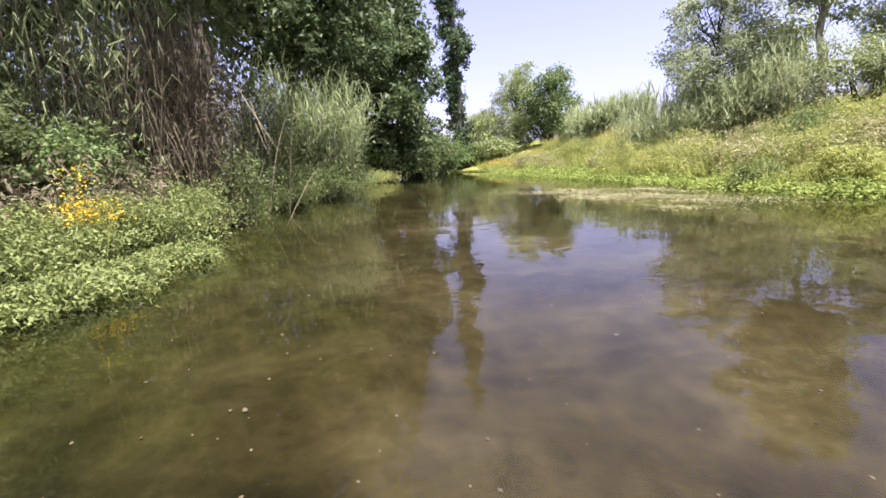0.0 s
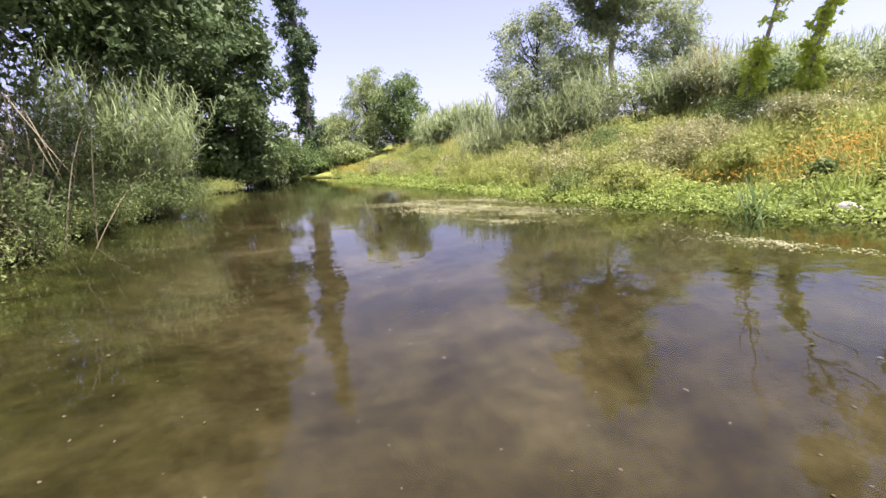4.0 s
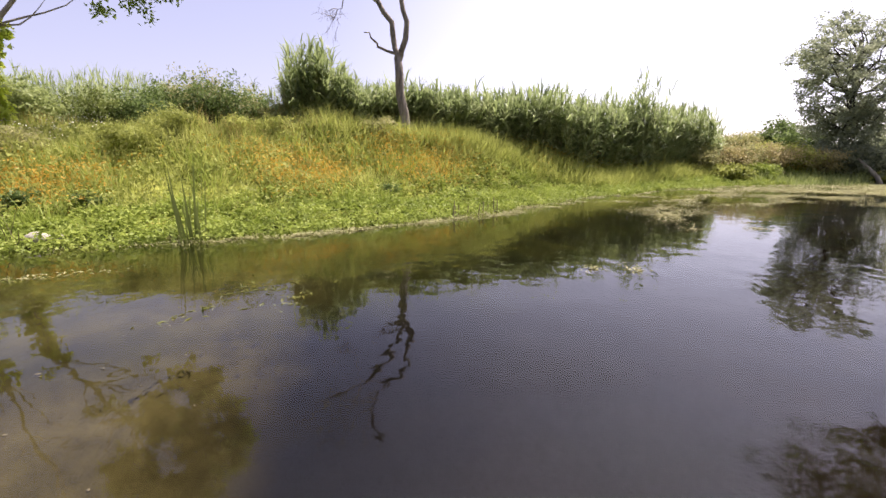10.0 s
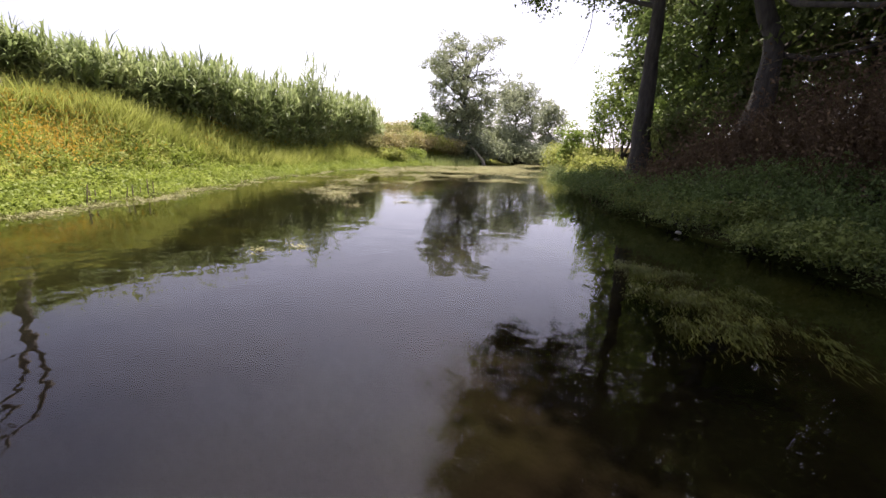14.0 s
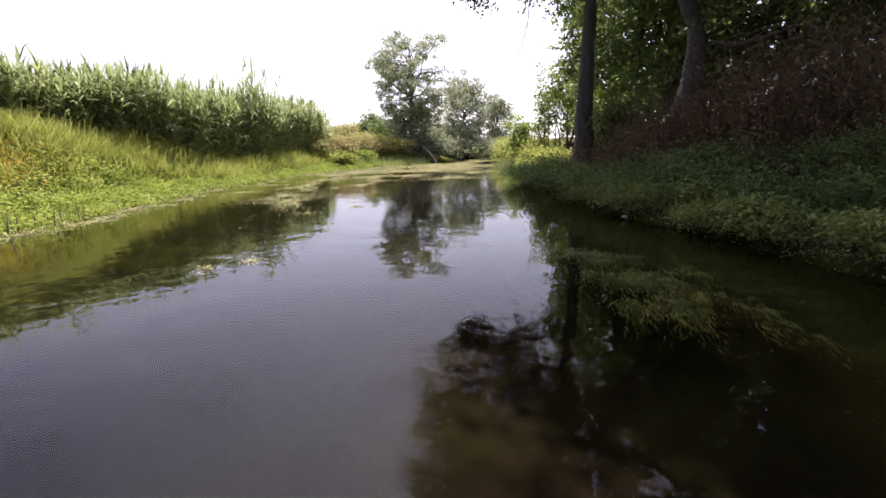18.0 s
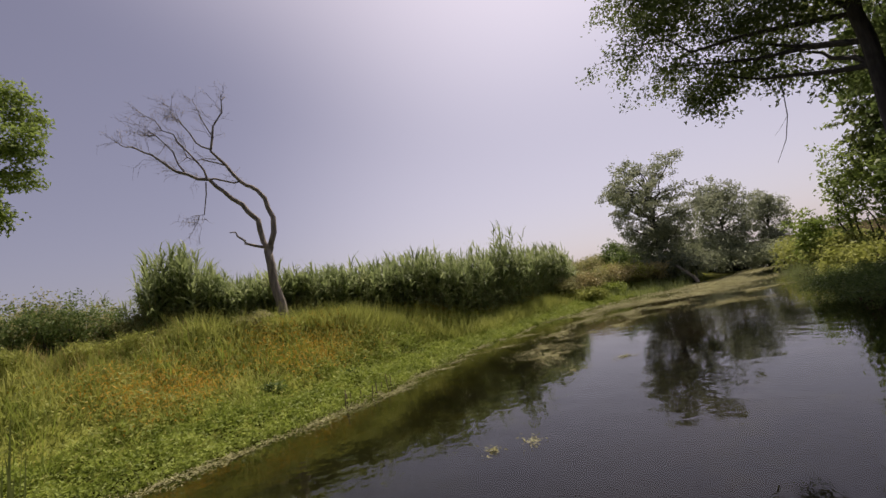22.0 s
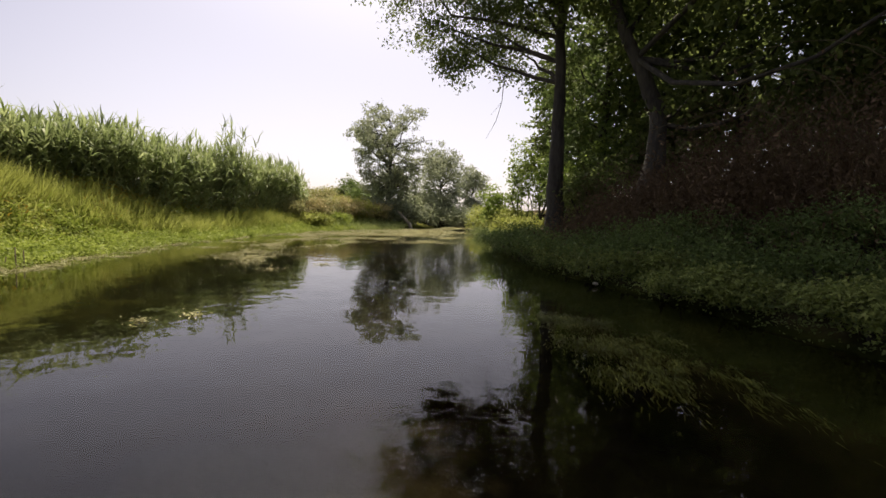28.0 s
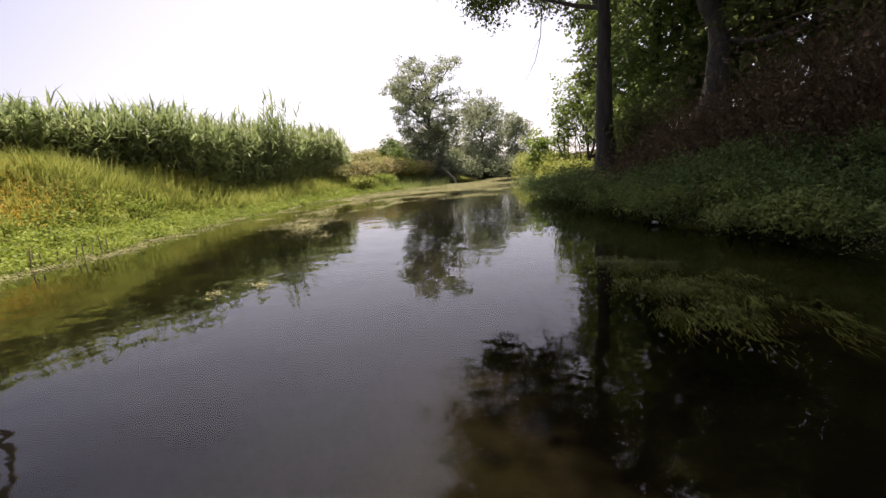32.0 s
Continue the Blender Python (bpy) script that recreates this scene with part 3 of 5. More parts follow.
def mound(base, r, h, mat):
    """A bushy mound of tall weeds: leafy lobes with arching stalks growing out of them."""
    t_ = thing("weed_mound", base, "bushy mound of tall yellow-green weeds on the bank", "weeds")
    blobs = [(rng.uniform(-.75, .75) * r, rng.uniform(-.75, .75) * r, h * rng.uniform(.2, .62), r * rng.uniform(.32, .5), h * rng.uniform(.25, .42)) for _ in range(8)]
    part("foliage", mesh("foliage", *foliage(blobs, 4200, .085, .03, .1, .05, .3, .3, 26), mat), t_)
    n = 420
    a_, q_ = rng.uniform(0, 2 * math.pi, n), np.sqrt(rng.uniform(0, 1, n))
    foot = np.column_stack([np.cos(a_) * q_ * r, np.sin(a_) * q_ * r, np.full(n, -.05)])
    foot[:, 2] += land(foot[:, :2] + base[:2]) - base[2]
    way = np.column_stack([np.cos(a_) * q_ * .5, np.sin(a_) * q_ * .5, np.ones(n)]) + rng.normal(size=(n, 3)) * .25
    part("grass", mesh("grass", *blades(foot, way, h * (1.2 - .5 * q_ ** 2) * rng.uniform(.5, 1.15, n), .018, .4 * rng.uniform(.3, 1.6, n), 2), GRASS), t_)


# ---- sunny bank ----
def domes(c, r, h, per):
    """Leaf places over many small leafy cushions, and the way out of each cushion."""
    k_ = np.repeat(np.arange(len(c)), per)
    d_ = unit(rng.normal(size=(len(k_), 3)))
    d_[:, 2] = np.abs(d_[:, 2])
    grow = np.stack([r[k_], r[k_], h[k_]], 1) * rng.uniform(.72, 1.08, (len(k_), 1))
    return c[k_] + d_ * grow, d_


p = scatter(3000, NEARBOX, sunny_band(-.32, 2.1, .5))
q = high(p)
q[:, 2] = np.maximum(q[:, 2], -.02)
r = rng.uniform(.10, .30, len(p)) * (.7 + .7 * patchy(p, 1.4, 2))
c, out = domes(q, r, r * rng.uniform(.65, 1.15, len(p)), 54)
low = scatter(46000, NEARBOX, sunny_band(-.42, 2.2, .5))
low = high(low)
low[:, 2] = np.maximum(low[:, 2], 0) + rng.uniform(0, .12, len(low))
stuff("water_cress", [leaves(c, .072, .046, .25, out=out * .6, folded=False), leaves(low, .06, .04, .4, folded=False)], CRESS, "dense cushions of bright green water cress along the shore", "water plants")

p = scatter(90000, BANKBOX, lambda p_: sunny_band(1.5, 7, 1.5)(p_) * np.clip(patchy(p_, .8, 1) * 1.6 - .1, .25, 1))
q = high(p)
q[:, 2] += rng.uniform(.0, .36, len(p)) * np.clip(.1 + 1.6 * patchy(p, 1.1, 5), .25, 1.5)
stuff("bank_weeds", leaves(q, .095, .042, .3, folded=False), WEED, "low yellow-green weeds covering the sloping bank", "weeds")
p = scatter(30000, BANKBOX, lambda p_: sunny_band(1.9, 4.0, .8)(p_) * np.clip(patchy(p_, .7, 4) * 2.6 - .85, 0, 1))
q = high(p)
q[:, 2] += rng.uniform(.12, .44, len(p))
stuff("orange_weeds", leaves(q, .085, .024, .3, folded=False), DODDER, "orange-tinged creeping weeds in patches on the bank", "weeds")


def grass_of(n, box, keep, h, w, curl, spread=.35):
    p_ = scatter(n, box, keep)
    way = np.column_stack([rng.normal(size=(n, 2)) * spread, np.ones(n)])
    tall = np.clip(.45 + 1.0 * patchy(p_, .7, 3), .4, 1.4)
    return blades(high(p_), way, h * tall * rng.uniform(.5, 1.2, n), w, curl * rng.uniform(.4, 1.4, n), 2)


def tufts_at(c, per, r, h, w, curl):
    """Tussocks: many blades leaning outwards from each centre, each tussock of its own size."""
    k_ = np.repeat(np.arange(len(c)), per)
    n_ = len(k_)
    size = rng.uniform(.55, 1.3, len(c))[k_]
    off = rng.normal(size=(n_, 2)) * r * size[:, None]
    foot = high(c[k_] + off)
    way = np.column_stack([off / r * .45 + rng.normal(size=(n_, 2)) * .2, np.ones(n_)])
    return blades(foot, way, h * size * rng.uniform(.45, 1.15, n_), w, curl * rng.uniform(.4, 1.5, n_), 2)


stuff("bank_grass", grass_of(74000, BANKBOX, sunny_band(2.4, 9.5, 2), .42, .030, .45), GRASS, "tall yellow-green meadow grass on the upper bank", "grass")
stuff("grass_tussocks", tufts_at(scatter(900, BANKBOX, lambda p_: sunny_band(2.2, 8.5, 1.2)(p_) * np.clip(patchy(p_, .9, 8) * 2 - .5, .1, 1)), 46, .16, .55, .016, .7), GRASS, "soft grass tussocks on the upper bank", "grass")
stuff("green_tussocks", tufts_at(scatter(620, BANKBOX, lambda p_: sunny_band(1.4, 7.5, 1.0)(p_) * np.clip(patchy(p_, 1.0, 2) * 2.2 - .7, .05, 1)), 50, .17, .56, .026, .7), CRESS, "fresh green tussocks on the sloping bank", "grass")
az = rng.uniform(-129, -84, 520)
d = np.interp(az, (-129.5, -126, -121, -115, -102, -91, -84), (30.2, 28.0, 23.5, 20.0, 17.2, 16.3, 15.8)) - rng.uniform(-.3, 1.0, 520)
stuff("crest_grass", tufts_at(np.stack([at(a_, d_) for a_, d_ in zip(az, d)]), 44, .2, .78, .022, .5), WEED, "tall grass along the foot of the reeds", "grass")
stuff("dry_grass", grass_of(9000, BANKBOX, lambda p_: sunny_band(4.5, 10, 1.5)(p_) * np.clip(patchy(p_, .5, 7) * 3 - 1.2, 0, 1), .60, .014, .5), DRY, "straw-coloured dry grass on the upper bank", "grass")
p = np.concatenate([fan(-47.2, -42.4, 14.0, 16.2, 4200), fan(-40, -36, 13.4, 15, 700)])
stuff("pink_grass", blades(p, np.column_stack([rng.normal(size=(4900, 2)) * .3, np.ones(4900)]), .65 * rng.uniform(.5, 1.1, 4900), .02, .5, 2), PINK, "pinkish dry seeding grass near the bank crest", "grass")
p = np.concatenate([fan(-54, -49, 14, 15.6, 260), fan(-64, -54, 14, 16, 160)])
p[:, 2] += rng.uniform(.40, .7, len(p))
stuff("white_flowers", leaves(p, .045, .04, .7), WHITE, "white umbel flowers scattered in the meadow", "flowers")
for a_, d_, r, h, m_ in ((-25, 17, 1.2, 1.0, MOUND), (-28.5, 15.5, 1.1, 1.0, GRASS), (-32.5, 14.6, 1.2, 1.1, WEED), (-36, 14.2, 1.1, 1.1, MOUND), (-40, 14, 1.1, 1.0, WEED), (-43.5, 13.3, 1.0, .9, MOUND), (-47, 13.8, 1.1, .9, MOUND), (-34, 12.8, .8, .7, CRESS_DULL),
                         (-40.5, 12, .8, .7, GRASS), (-51, 13, .9, .7, WEED), (-21.5, 20, 1.1, 1.0, MOUND), (-18.5, 24, 1.3, 1.0, WEED), (-64, 14, .9, .6, WEED), (-89, 15.4, .9, .6, MOUND), (-57, 14.2, .9, .8, MOUND), (-70, 14.6, .9, .6, WEED), (-78, 14.8, .9, .6, GRASS)):
    mound(on(a_, d_), r * 1.1, h * 1.05, m_)
# a row of taller mounds along the upstream part of the bank
for k_, (x, y) in enumerate(((5.6, 23.5), (6.6, 21.4), (7.2, 19.2), (8.4, 18.4), (8.0, 16.6), (9.4, 16.4), (8.6, 14.6), (10.2, 14.4), (9.4, 12.8), (11.0, 12.9), (9.9, 11.2), (11.6, 11.2), (10.6, 9.8), (12.3, 9.6), (7.2, 15.6), (8.0, 12.6), (8.9, 10.3), (5.2, 26.0), (6.9, 24.6))):
    c = np.array((x + rng.normal() * .25, y + rng.normal() * .25))
    mound(np.array((*c, float(land(c)[0]))), rng.uniform(.9, 1.4), rng.uniform(.85, 1.3), (MOUND, WEED, MOUND, OAK, GRASS)[k_ % 5])
for a_, d_, r, h in ((-91.5, 12.5, .3, .35), (-101, 13.4, .28, .3), (-57, 11.5, .3, .35), (-62.5, 11.2, .28, .3)):
    bush("weed_tuft", "small dark green tuft among the bank weeds", on(a_, d_), r, h, 700, .08, OAK, "weeds", .2)

# dead tree
DEAD = on(-94.0, 16.3)
dead = thing("dead_tree", DEAD, "leafless grey dead tree, forked and bent, on the bank crest", "tree")


def up_at(az, el, d=16.3):
    p_ = at(az, d)
    return np.array((*p_, 1.5 + d * math.tan(radians(el)))) - DEAD


BOUGHS, BRANCHES = [], []


def part_branch(line, r0, r1, owner=dead):
    pts_ = np.array([up_at(*q_) for q_ in line])
    fine = np.linspace(0, len(pts_) - 1, len(pts_) * 2 - 1)
    pts_ = np.stack([np.interp(fine, range(len(pts_)), pts_[:, k_]) for k_ in range(3)], 1)
    pts_[1:-1] += rng.normal(size=(len(pts_) - 2, 3)) * .04
    BOUGHS.append(pts_)
    BRANCHES.append(part("branch", mesh("branch", *tube(pts_, np.linspace(r0, r1, len(pts_)), 7, .06), DEADBARK, True), owner))


trunk_line = np.array([(0, 0, -.2), up_at(-93.6, 4.5), up_at(-93.2, 6.7), up_at(-93.1, 9.0), up_at(-93.0, 10.6)])
part("trunk", mesh("trunk", *tube(trunk_line, (.20, .155, .14, .135, .12), 10, .12), DEADBARK, True), dead)
for line, r0, r1 in (
        ([(-93.1, 10.2), (-93.6, 11.3), (-93.9, 14.2), (-93.6, 16.6), (-92.4, 18.1), (-91.0, 18.6), (-89.6, 20.4), (-88.4, 22.1), (-88.7, 24.5), (-89.9, 26.1), (-90.5, 27.6)], .105, .014),
        ([(-92.9, 10.2), (-92.8, 11.8), (-92.4, 14.0), (-90.9, 16.0), (-89.2, 17.7), (-87.6, 18.9), (-85.5, 19.6), (-83.8, 20.4), (-82.4, 21.6), (-80.8, 22.2), (-79.7, 22.5)], .105, .012),
        ([(-92.8, 10.9), (-90.9, 11.5), (-90.1, 12.5), (-89.2, 13.0)], .055, .018),
        ([(-87.4, 18.7), (-86.9, 15.4), (-86.1, 14.4)], .022, .008),
        ([(-87.6, 18.9), (-89.5, 18.8), (-91.0, 18.6)], .035, .028),
        ([(-87.6, 18.9), (-86.8, 20.9), (-85.1, 23.0), (-83.7, 24.1), (-82.3, 25.4)], .036, .009),
        ([(-88.4, 22.1), (-86.9, 22.8), (-85.8, 24.6), (-85.0, 25.4), (-84.6, 26.4)], .032, .008),
        ([(-85.5, 19.6), (-84.4, 22.0), (-82.9, 23.4), (-81.4, 23.6)], .030, .008),
        ([(-89.6, 20.4), (-88.0, 21.0), (-86.6, 21.2), (-85.6, 22.0)], .026, .008),
        ([(-88.6, 23.6), (-87.6, 25.2), (-87.2, 26.8)], .022, .007)):
    part_branch(line, r0, r1)
WEIGHTS = np.array([2.2, 3.2, .15, .6, .2, 3, 2.6, 2.6, 1.2, 1.4])
WEIGHTS = WEIGHTS / WEIGHTS.sum()
for _ in range(120):
    j_ = rng.choice(len(BOUGHS), p=WEIGHTS)
    line = BOUGHS[j_]
    k_ = rng.integers(len(line) // 2, len(line))
    s0 = line[k_]
    down = -.5 if j_ == 3 else .55
    grow = unit(np.array((*(up_at(-84, 24) - up_at(-90, 19))[:2] * .3, down)) + rng.normal(size=3) * .5) * rng.uniform(.25, .8)
    bits = [tube(bent(s0, s0 + grow, .12, 5), np.linspace(.008, .003, 5), 4)]
    for _ in range(5):
        m_ = s0 + grow * rng.uniform(.3, 1)
        bits.append(tube(bent(m_, m_ + unit(grow + rng.normal(size=3) * .5) * rng.uniform(.15, .45), .1, 3), np.linspace(.0045, .002, 3), 3))
    part("twig", mesh("twig", *join(*bits), DEADBARK), BRANCHES[j_])

# reeds on the crest
p = fan(-89.2, -80.3, 16.4, 18.4, 330)
reed_bed("reed_clump", p, 2.85 * np.interp(np.degrees(np.arctan2(-p[:, 0], p[:, 1])), (-89.2, -87, -84, -81.2, -80.3), (.72, .86, 1.1, .98, .7)), "tall clump of green giant reeds on the bank crest", leaf=.62, per=24, wide=.07, low=.05)
az = rng.uniform(-128.6, -88.5, 1650)
d = np.interp(az, (-129.5, -126, -121, -115, -102, -91), (30.5, 28.5, 24, 20.5, 17.6, 16.8)) + rng.uniform(0, 2.6, 1650)
p = np.stack([at(a_, d_) for a_, d_ in zip(az, d)])
reed_bed("reed_wall", high(p), (2.0 + .08 * np.clip(d - 18, 0, 12)) * np.interp(az, (-128.6, -127.6, -125, -119), (.82, 1.02, 1.12, 1)), "long dense stand of green giant reeds behind the bank", leaf=.62, per=22, wide=.078, low=.05)
for a_, d_, r, h, m_ in ((-42.5, 20, 1.5, 2.4, WILLOW), (-46, 19.5, 1.4, 2.2, GREYLEAF), (-49, 19.8, 1.3, 1.9, GREYLEAF), (-52.5, 19, 1.2, 1.6, OAK), (-57, 19, 1.2, 1.5, WILLOW), (-36, 20.5, 1.4, 1.8, GREYLEAF), (-32.5, 21, 1.4, 1.8, REED_PALE), (-62, 20, 1.2, 1.4, GREYLEAF)):
    bush("shrub", "green shrub among the reeds behind the bank", on(a_, d_), r, h, 5000, .11, m_, gaps=.35)
reed_bed("dry_reeds", fan(-50, -46.6, 18.3, 19.4, 110), 2.0, "dry straw-coloured reeds leaning beside the ivy-clad trees", MOUND, leaf=.5, per=16, lean=.35, wide=.028, tilt=(-.12, .2, 0))
for a_, e_, drop in ((-80.0, 7.6, .9), (-79.6, 5.6, .7)):
    g = on(a_ - .9, 16.8)
    q = np.array((*at(a_, 16.6), 1.37 + 16.6 * math.tan(radians(e_)))) - g
    t_ = thing("bent_reed", g, "single thin reed with drooping dry leaves beside the clump", "reed", "bent reeds")
    part("stalk", mesh("stalk", *tube([(0, 0, -.1), q * (.3, .3, .5), q * (.7, .7, .9), q, q + (.12, -.05, -drop * .3), q + (.16, -.05, -drop)], (.012, .011, .009, .007, .005, .003), 5), CANE), t_)
    part("foliage", mesh("foliage", *leaves(q + (.14, -.05, -drop * .5) + rng.normal(size=(40, 3)) * (.06, .06, .3), .22, .025, 0, .9), MOUND), t_)
reed_bed("reed_shoots", fan(-121.5, -119.6, 24.5, 26, 26), 3.9, "few taller reed shoots above the stand", leaf=.8, per=22, wide=.08)
p = fan(-73.5, -46, 20, 24, 980)
reed_bed("reed_row", p, 2.15 * np.interp(np.degrees(np.arctan2(-p[:, 0], p[:, 1])), (-73.5, -68, -59), (.85, .95, 1)), "grey-green row of reeds behind the meadow", REED, leaf=.6, per=16, wide=.035, lean=.2)
reed_bed("reed_row", fan(-78.5, -69, 18.8, 21, 130), 1.8, "straggling reeds among the scrub on the bank crest", REED, leaf=.5, per=14, wide=.045, lean=.22)
for a_, d_, r, h in ((-79.4, 18, .8, 1.0), (-77.6, 18.5, .9, 1.35), (-75.6, 18.6, 1.1, 1.5), (-73.4, 18.2, 1.2, 1.6), (-71.2, 19, 1.25, 1.9), (-69, 18.5, 1.2, 1.7), (-66.4, 18.5, 1.2, 1.5), (-63.5, 18.4, 1.0, 1.2)):
    bush("dry_bush", "olive and brown scrub on the bank crest", on(a_, d_), r, h * 1.35, 4600, .09, {0: OAK, 1: MOUND, 2: CRESS_DULL}[int(r * 20) % 3])

# trees behind the sunny bank
tree("tall_tree", "tall leafy tree with a pale slim trunk behind the bank", on(-38.9, 22), [(0, 0, -.3), (.05, 0, 1.2), (-.15, .05, 2.5), (.1, .05, 4.5), (.05, 0, 7)], .17,
     crown_of(.05, 0, 3.0, 10.4, 3.0, 36, .30), 30000, .15, TALLLEAF, PALEBARK, gaps=.52, clump=44)
tree("leafy_tree", "rounded grey-green tree among reeds behind the bank", on(-30.5, 21), [(0, 0, -.3), (.1, 0, 1.2), (0, .1, 2.4), (.1, .1, 3.5)], .12,
     crown_of(0, 0, .4, 5.7, 2.8, 32, .28), 20000, .13, TALLLEAF, narrow=.4, gaps=.55)
tree("leafy_tree", "rounded grey-green tree beside the tall tree", on(-45, 23), [(0, 0, -.3), (.1, 0, 1.2), (0, .1, 2.4), (.1, .1, 3)], .12,
     crown_of(0, 0, .2, 4.6, 2.0, 22, .32), 15000, .12, TALLLEAF, narrow=.4, gaps=.5)
tree("leafy_tree", "dark rounded tree behind the tall tree", on(-35.5, 25), [(0, 0, -.3), (.1, 0, 1.2), (0, .1, 2.4), (.1, .1, 3)], .12,
     crown_of(0, 0, .2, 3.6, 2.0, 14), 9000, .15, WILLOW)
reed_bed("reed_thicket", fan(-37.5, -22, 18.8, 21.5, 560), 2.3, "pale green reeds below the trees behind the bank", REED_PALE, leaf=.5, per=16, lean=.25, wide=.032, hang=.6)
reed_bed("reed_thicket", fan(-51, -42, 18.4, 20, 260), 1.5, "pale green reeds beside the ivy-clad trees", REED_PALE, leaf=.5, per=12, lean=.22, wide=.04)


def ivy_tree(az0, line, r):
    o = on(az0, 16.5)
    t_ = thing("ivy_tree", o, "slender bare-limbed tree wrapped in yellow-green ivy", "tree", "ivy-clad trees")
    pts_ = np.array([np.array((*at(a_, 16.5), 1.45 + 16.5 * math.tan(radians(e_)))) - o for a_, e_ in line])
    pts_[0, 2] = -.2
    stem = part("trunk", mesh("trunk", *tube(pts_, np.linspace(r, r * .3, len(pts_)), 8, .08), PALEBARK, True), t_)
    return t_, pts_, stem


t1, l1, s1 = ivy_tree(-50.6, [(-50.6, 1.6), (-51.2, 4.4), (-52.2, 7.2), (-52.9, 10.6), (-53.8, 16.7), (-55.5, 24)], .075)
t2, l2, s2 = ivy_tree(-55.8, [(-55.8, 1.8), (-55.9, 6), (-56.6, 10.2), (-58.6, 13), (-61, 17.5), (-63.5, 23)], .085)
for t_, l_, zs in ((s1, l1, ((-.1, .55, .42), (1.05, 1.95, .36), (2.8, 3.2, .22))), (s2, l2, ((.1, 1.7, .30), (2.2, 2.9, .24)))):
    blobs = []
    for z0, z1, r in zs:
        for z_ in np.arange(z0, z1 + .05, .22):
            c = np.array([np.interp(z_, l_[:, 2], l_[:, k_]) for k_ in range(3)])
            blobs.append((*c, r, .26))
    part("ivy", mesh("ivy", *foliage([(*b_[:3], b_[3] * .85, b_[4]) for b_ in blobs], 1900, .135, .105, .2, .2, .4, .3), IVY), t_, "yellow-green ivy leaves")
o = on(-50.6, 16.5)
for a_, e_ in ((-55.4, 14.5), (-57.2, 17.5), (-52.4, 20.5), (-58.6, 20), (-56.4, 24), (-51.6, 16.5), (-54.6, 25)):
    q = np.array((*at(a_, 16.5), 1.45 + 16.5 * math.tan(radians(e_)))) - o
    pts_ = bent(l1[3 if e_ < 18 else 4], q, .07)
    part("limb", mesh("limb", *tube(pts_, np.linspace(.028, .006, len(pts_)), 6), PALEBARK, True), t1)
o = on(-55.8, 16.5)
for a_, e_ in ((-61, 15.5), (-64, 20), (-66.5, 22), (-68.5, 24), (-66, 26), (-64, 28), (-69.5, 17), (-68, 15), (-63, 14), (-59, 21), (-56, 20), (-60.5, 13.2), (-58.5, 17), (-62.5, 15.5)):
    q = np.array((*at(a_, 16.5), 1.45 + 16.5 * math.tan(radians(e_)))) - o
    pts_ = bent(l2[2 if e_ < 14.5 else 3 if e_ < 18 else 4], q, .08)
    part("limb", mesh("limb", *tube(pts_, np.linspace(.03, .006, len(pts_)), 6), PALEBARK, True), t2)
blobs = [(*(np.array((*at(a_, 16.5 + rng.uniform(-.8, .8)), 1.45 + 16.5 * math.tan(radians(e_)))) - o), r * .5, r * .4) for a_, e_, r in
         ((-61.5, 16.5, .6), (-64.5, 18, 1.2), (-66.5, 21, 1.6), (-68.2, 24, 1.5), (-66, 26.5, 1.8), (-63.5, 28, 1.7), (-69.3, 19, 1.0), (-68.8, 16, .9), (-61, 25, 1.6), (-66.8, 14.0, .9), (-70, 22, .8), (-67.7, 12.6, .5), (-64.4, 13.0, .5), (-69.4, 15.2, 1.0), (-59.5, 17, .8), (-64, 16, .9), (-71.6, 19, .9), (-72, 22, 1.1), (-72.4, 25, 1.0), (-70.5, 27, 1.2))]
part("crown", mesh("crown", *foliage(blobs, 24000, .115, .07, .15, .15, .38), BRIGHT), t2)
bush("distant_tree", "rounded green tree far beyond the meadow", on(-73.3, 42), 1.9, 5.0, 4000, .22, OAK, "tree")

# far trees downstream, most with distance haze in their leaf colour
vase = [(0, 0, 1.5, 1.5, 1.3), (-.7, .8, 2.4, 1.6, 1.3), (1.0, -.5, 2.6, 1.5, 1.2), (.3, .9, 3.2, 1.6, 1.2)]
for k_ in range(64):
    z_ = rng.uniform(2.2, 8.6)
    reach = np.interp(z_, (2, 4.5, 6.5, 8.6), (2.0, 4.1, 3.8, 1.6)) * math.sqrt(rng.uniform(.05, 1))
    a_ = rng.uniform(0, 2 * math.pi)
    vase.append((math.cos(a_) * reach, math.sin(a_) * reach, z_, rng.uniform(.65, 1.1), rng.uniform(.6, 1.0)))
tree("grey_poplar", "tall airy grey-green tree with several upright limbs at the river bend", on(-139.0, 38), [(0, 0, -.3), (.2, 0, 1.4), (-.1, .1, 3.5), (.2, 0, 7.4)], .24, vase, 26000, .17, HAZYLEAF, gaps=.50, clump=34)
tree("round_tree", "rounded dark green tree at the river bend", on(-145.4, 45), [(0, 0, -.3), (.1, 0, 2), (0, .1, 4)], .2, crown_of(0, 0, .4, 7.4, 3.1, 28, .36), 13000, .2, HAZYLEAF, gaps=.45)
tree("small_tree", "small green tree beyond the river bend", on(-149.4, 50), [(0, 0, -.3), (.1, 0, 2), (0, .1, 3.5)], .16, crown_of(0, 0, .4, 6.4, 2.4, 20, .38), 9000, .2, HAZYLEAF, gaps=.35)
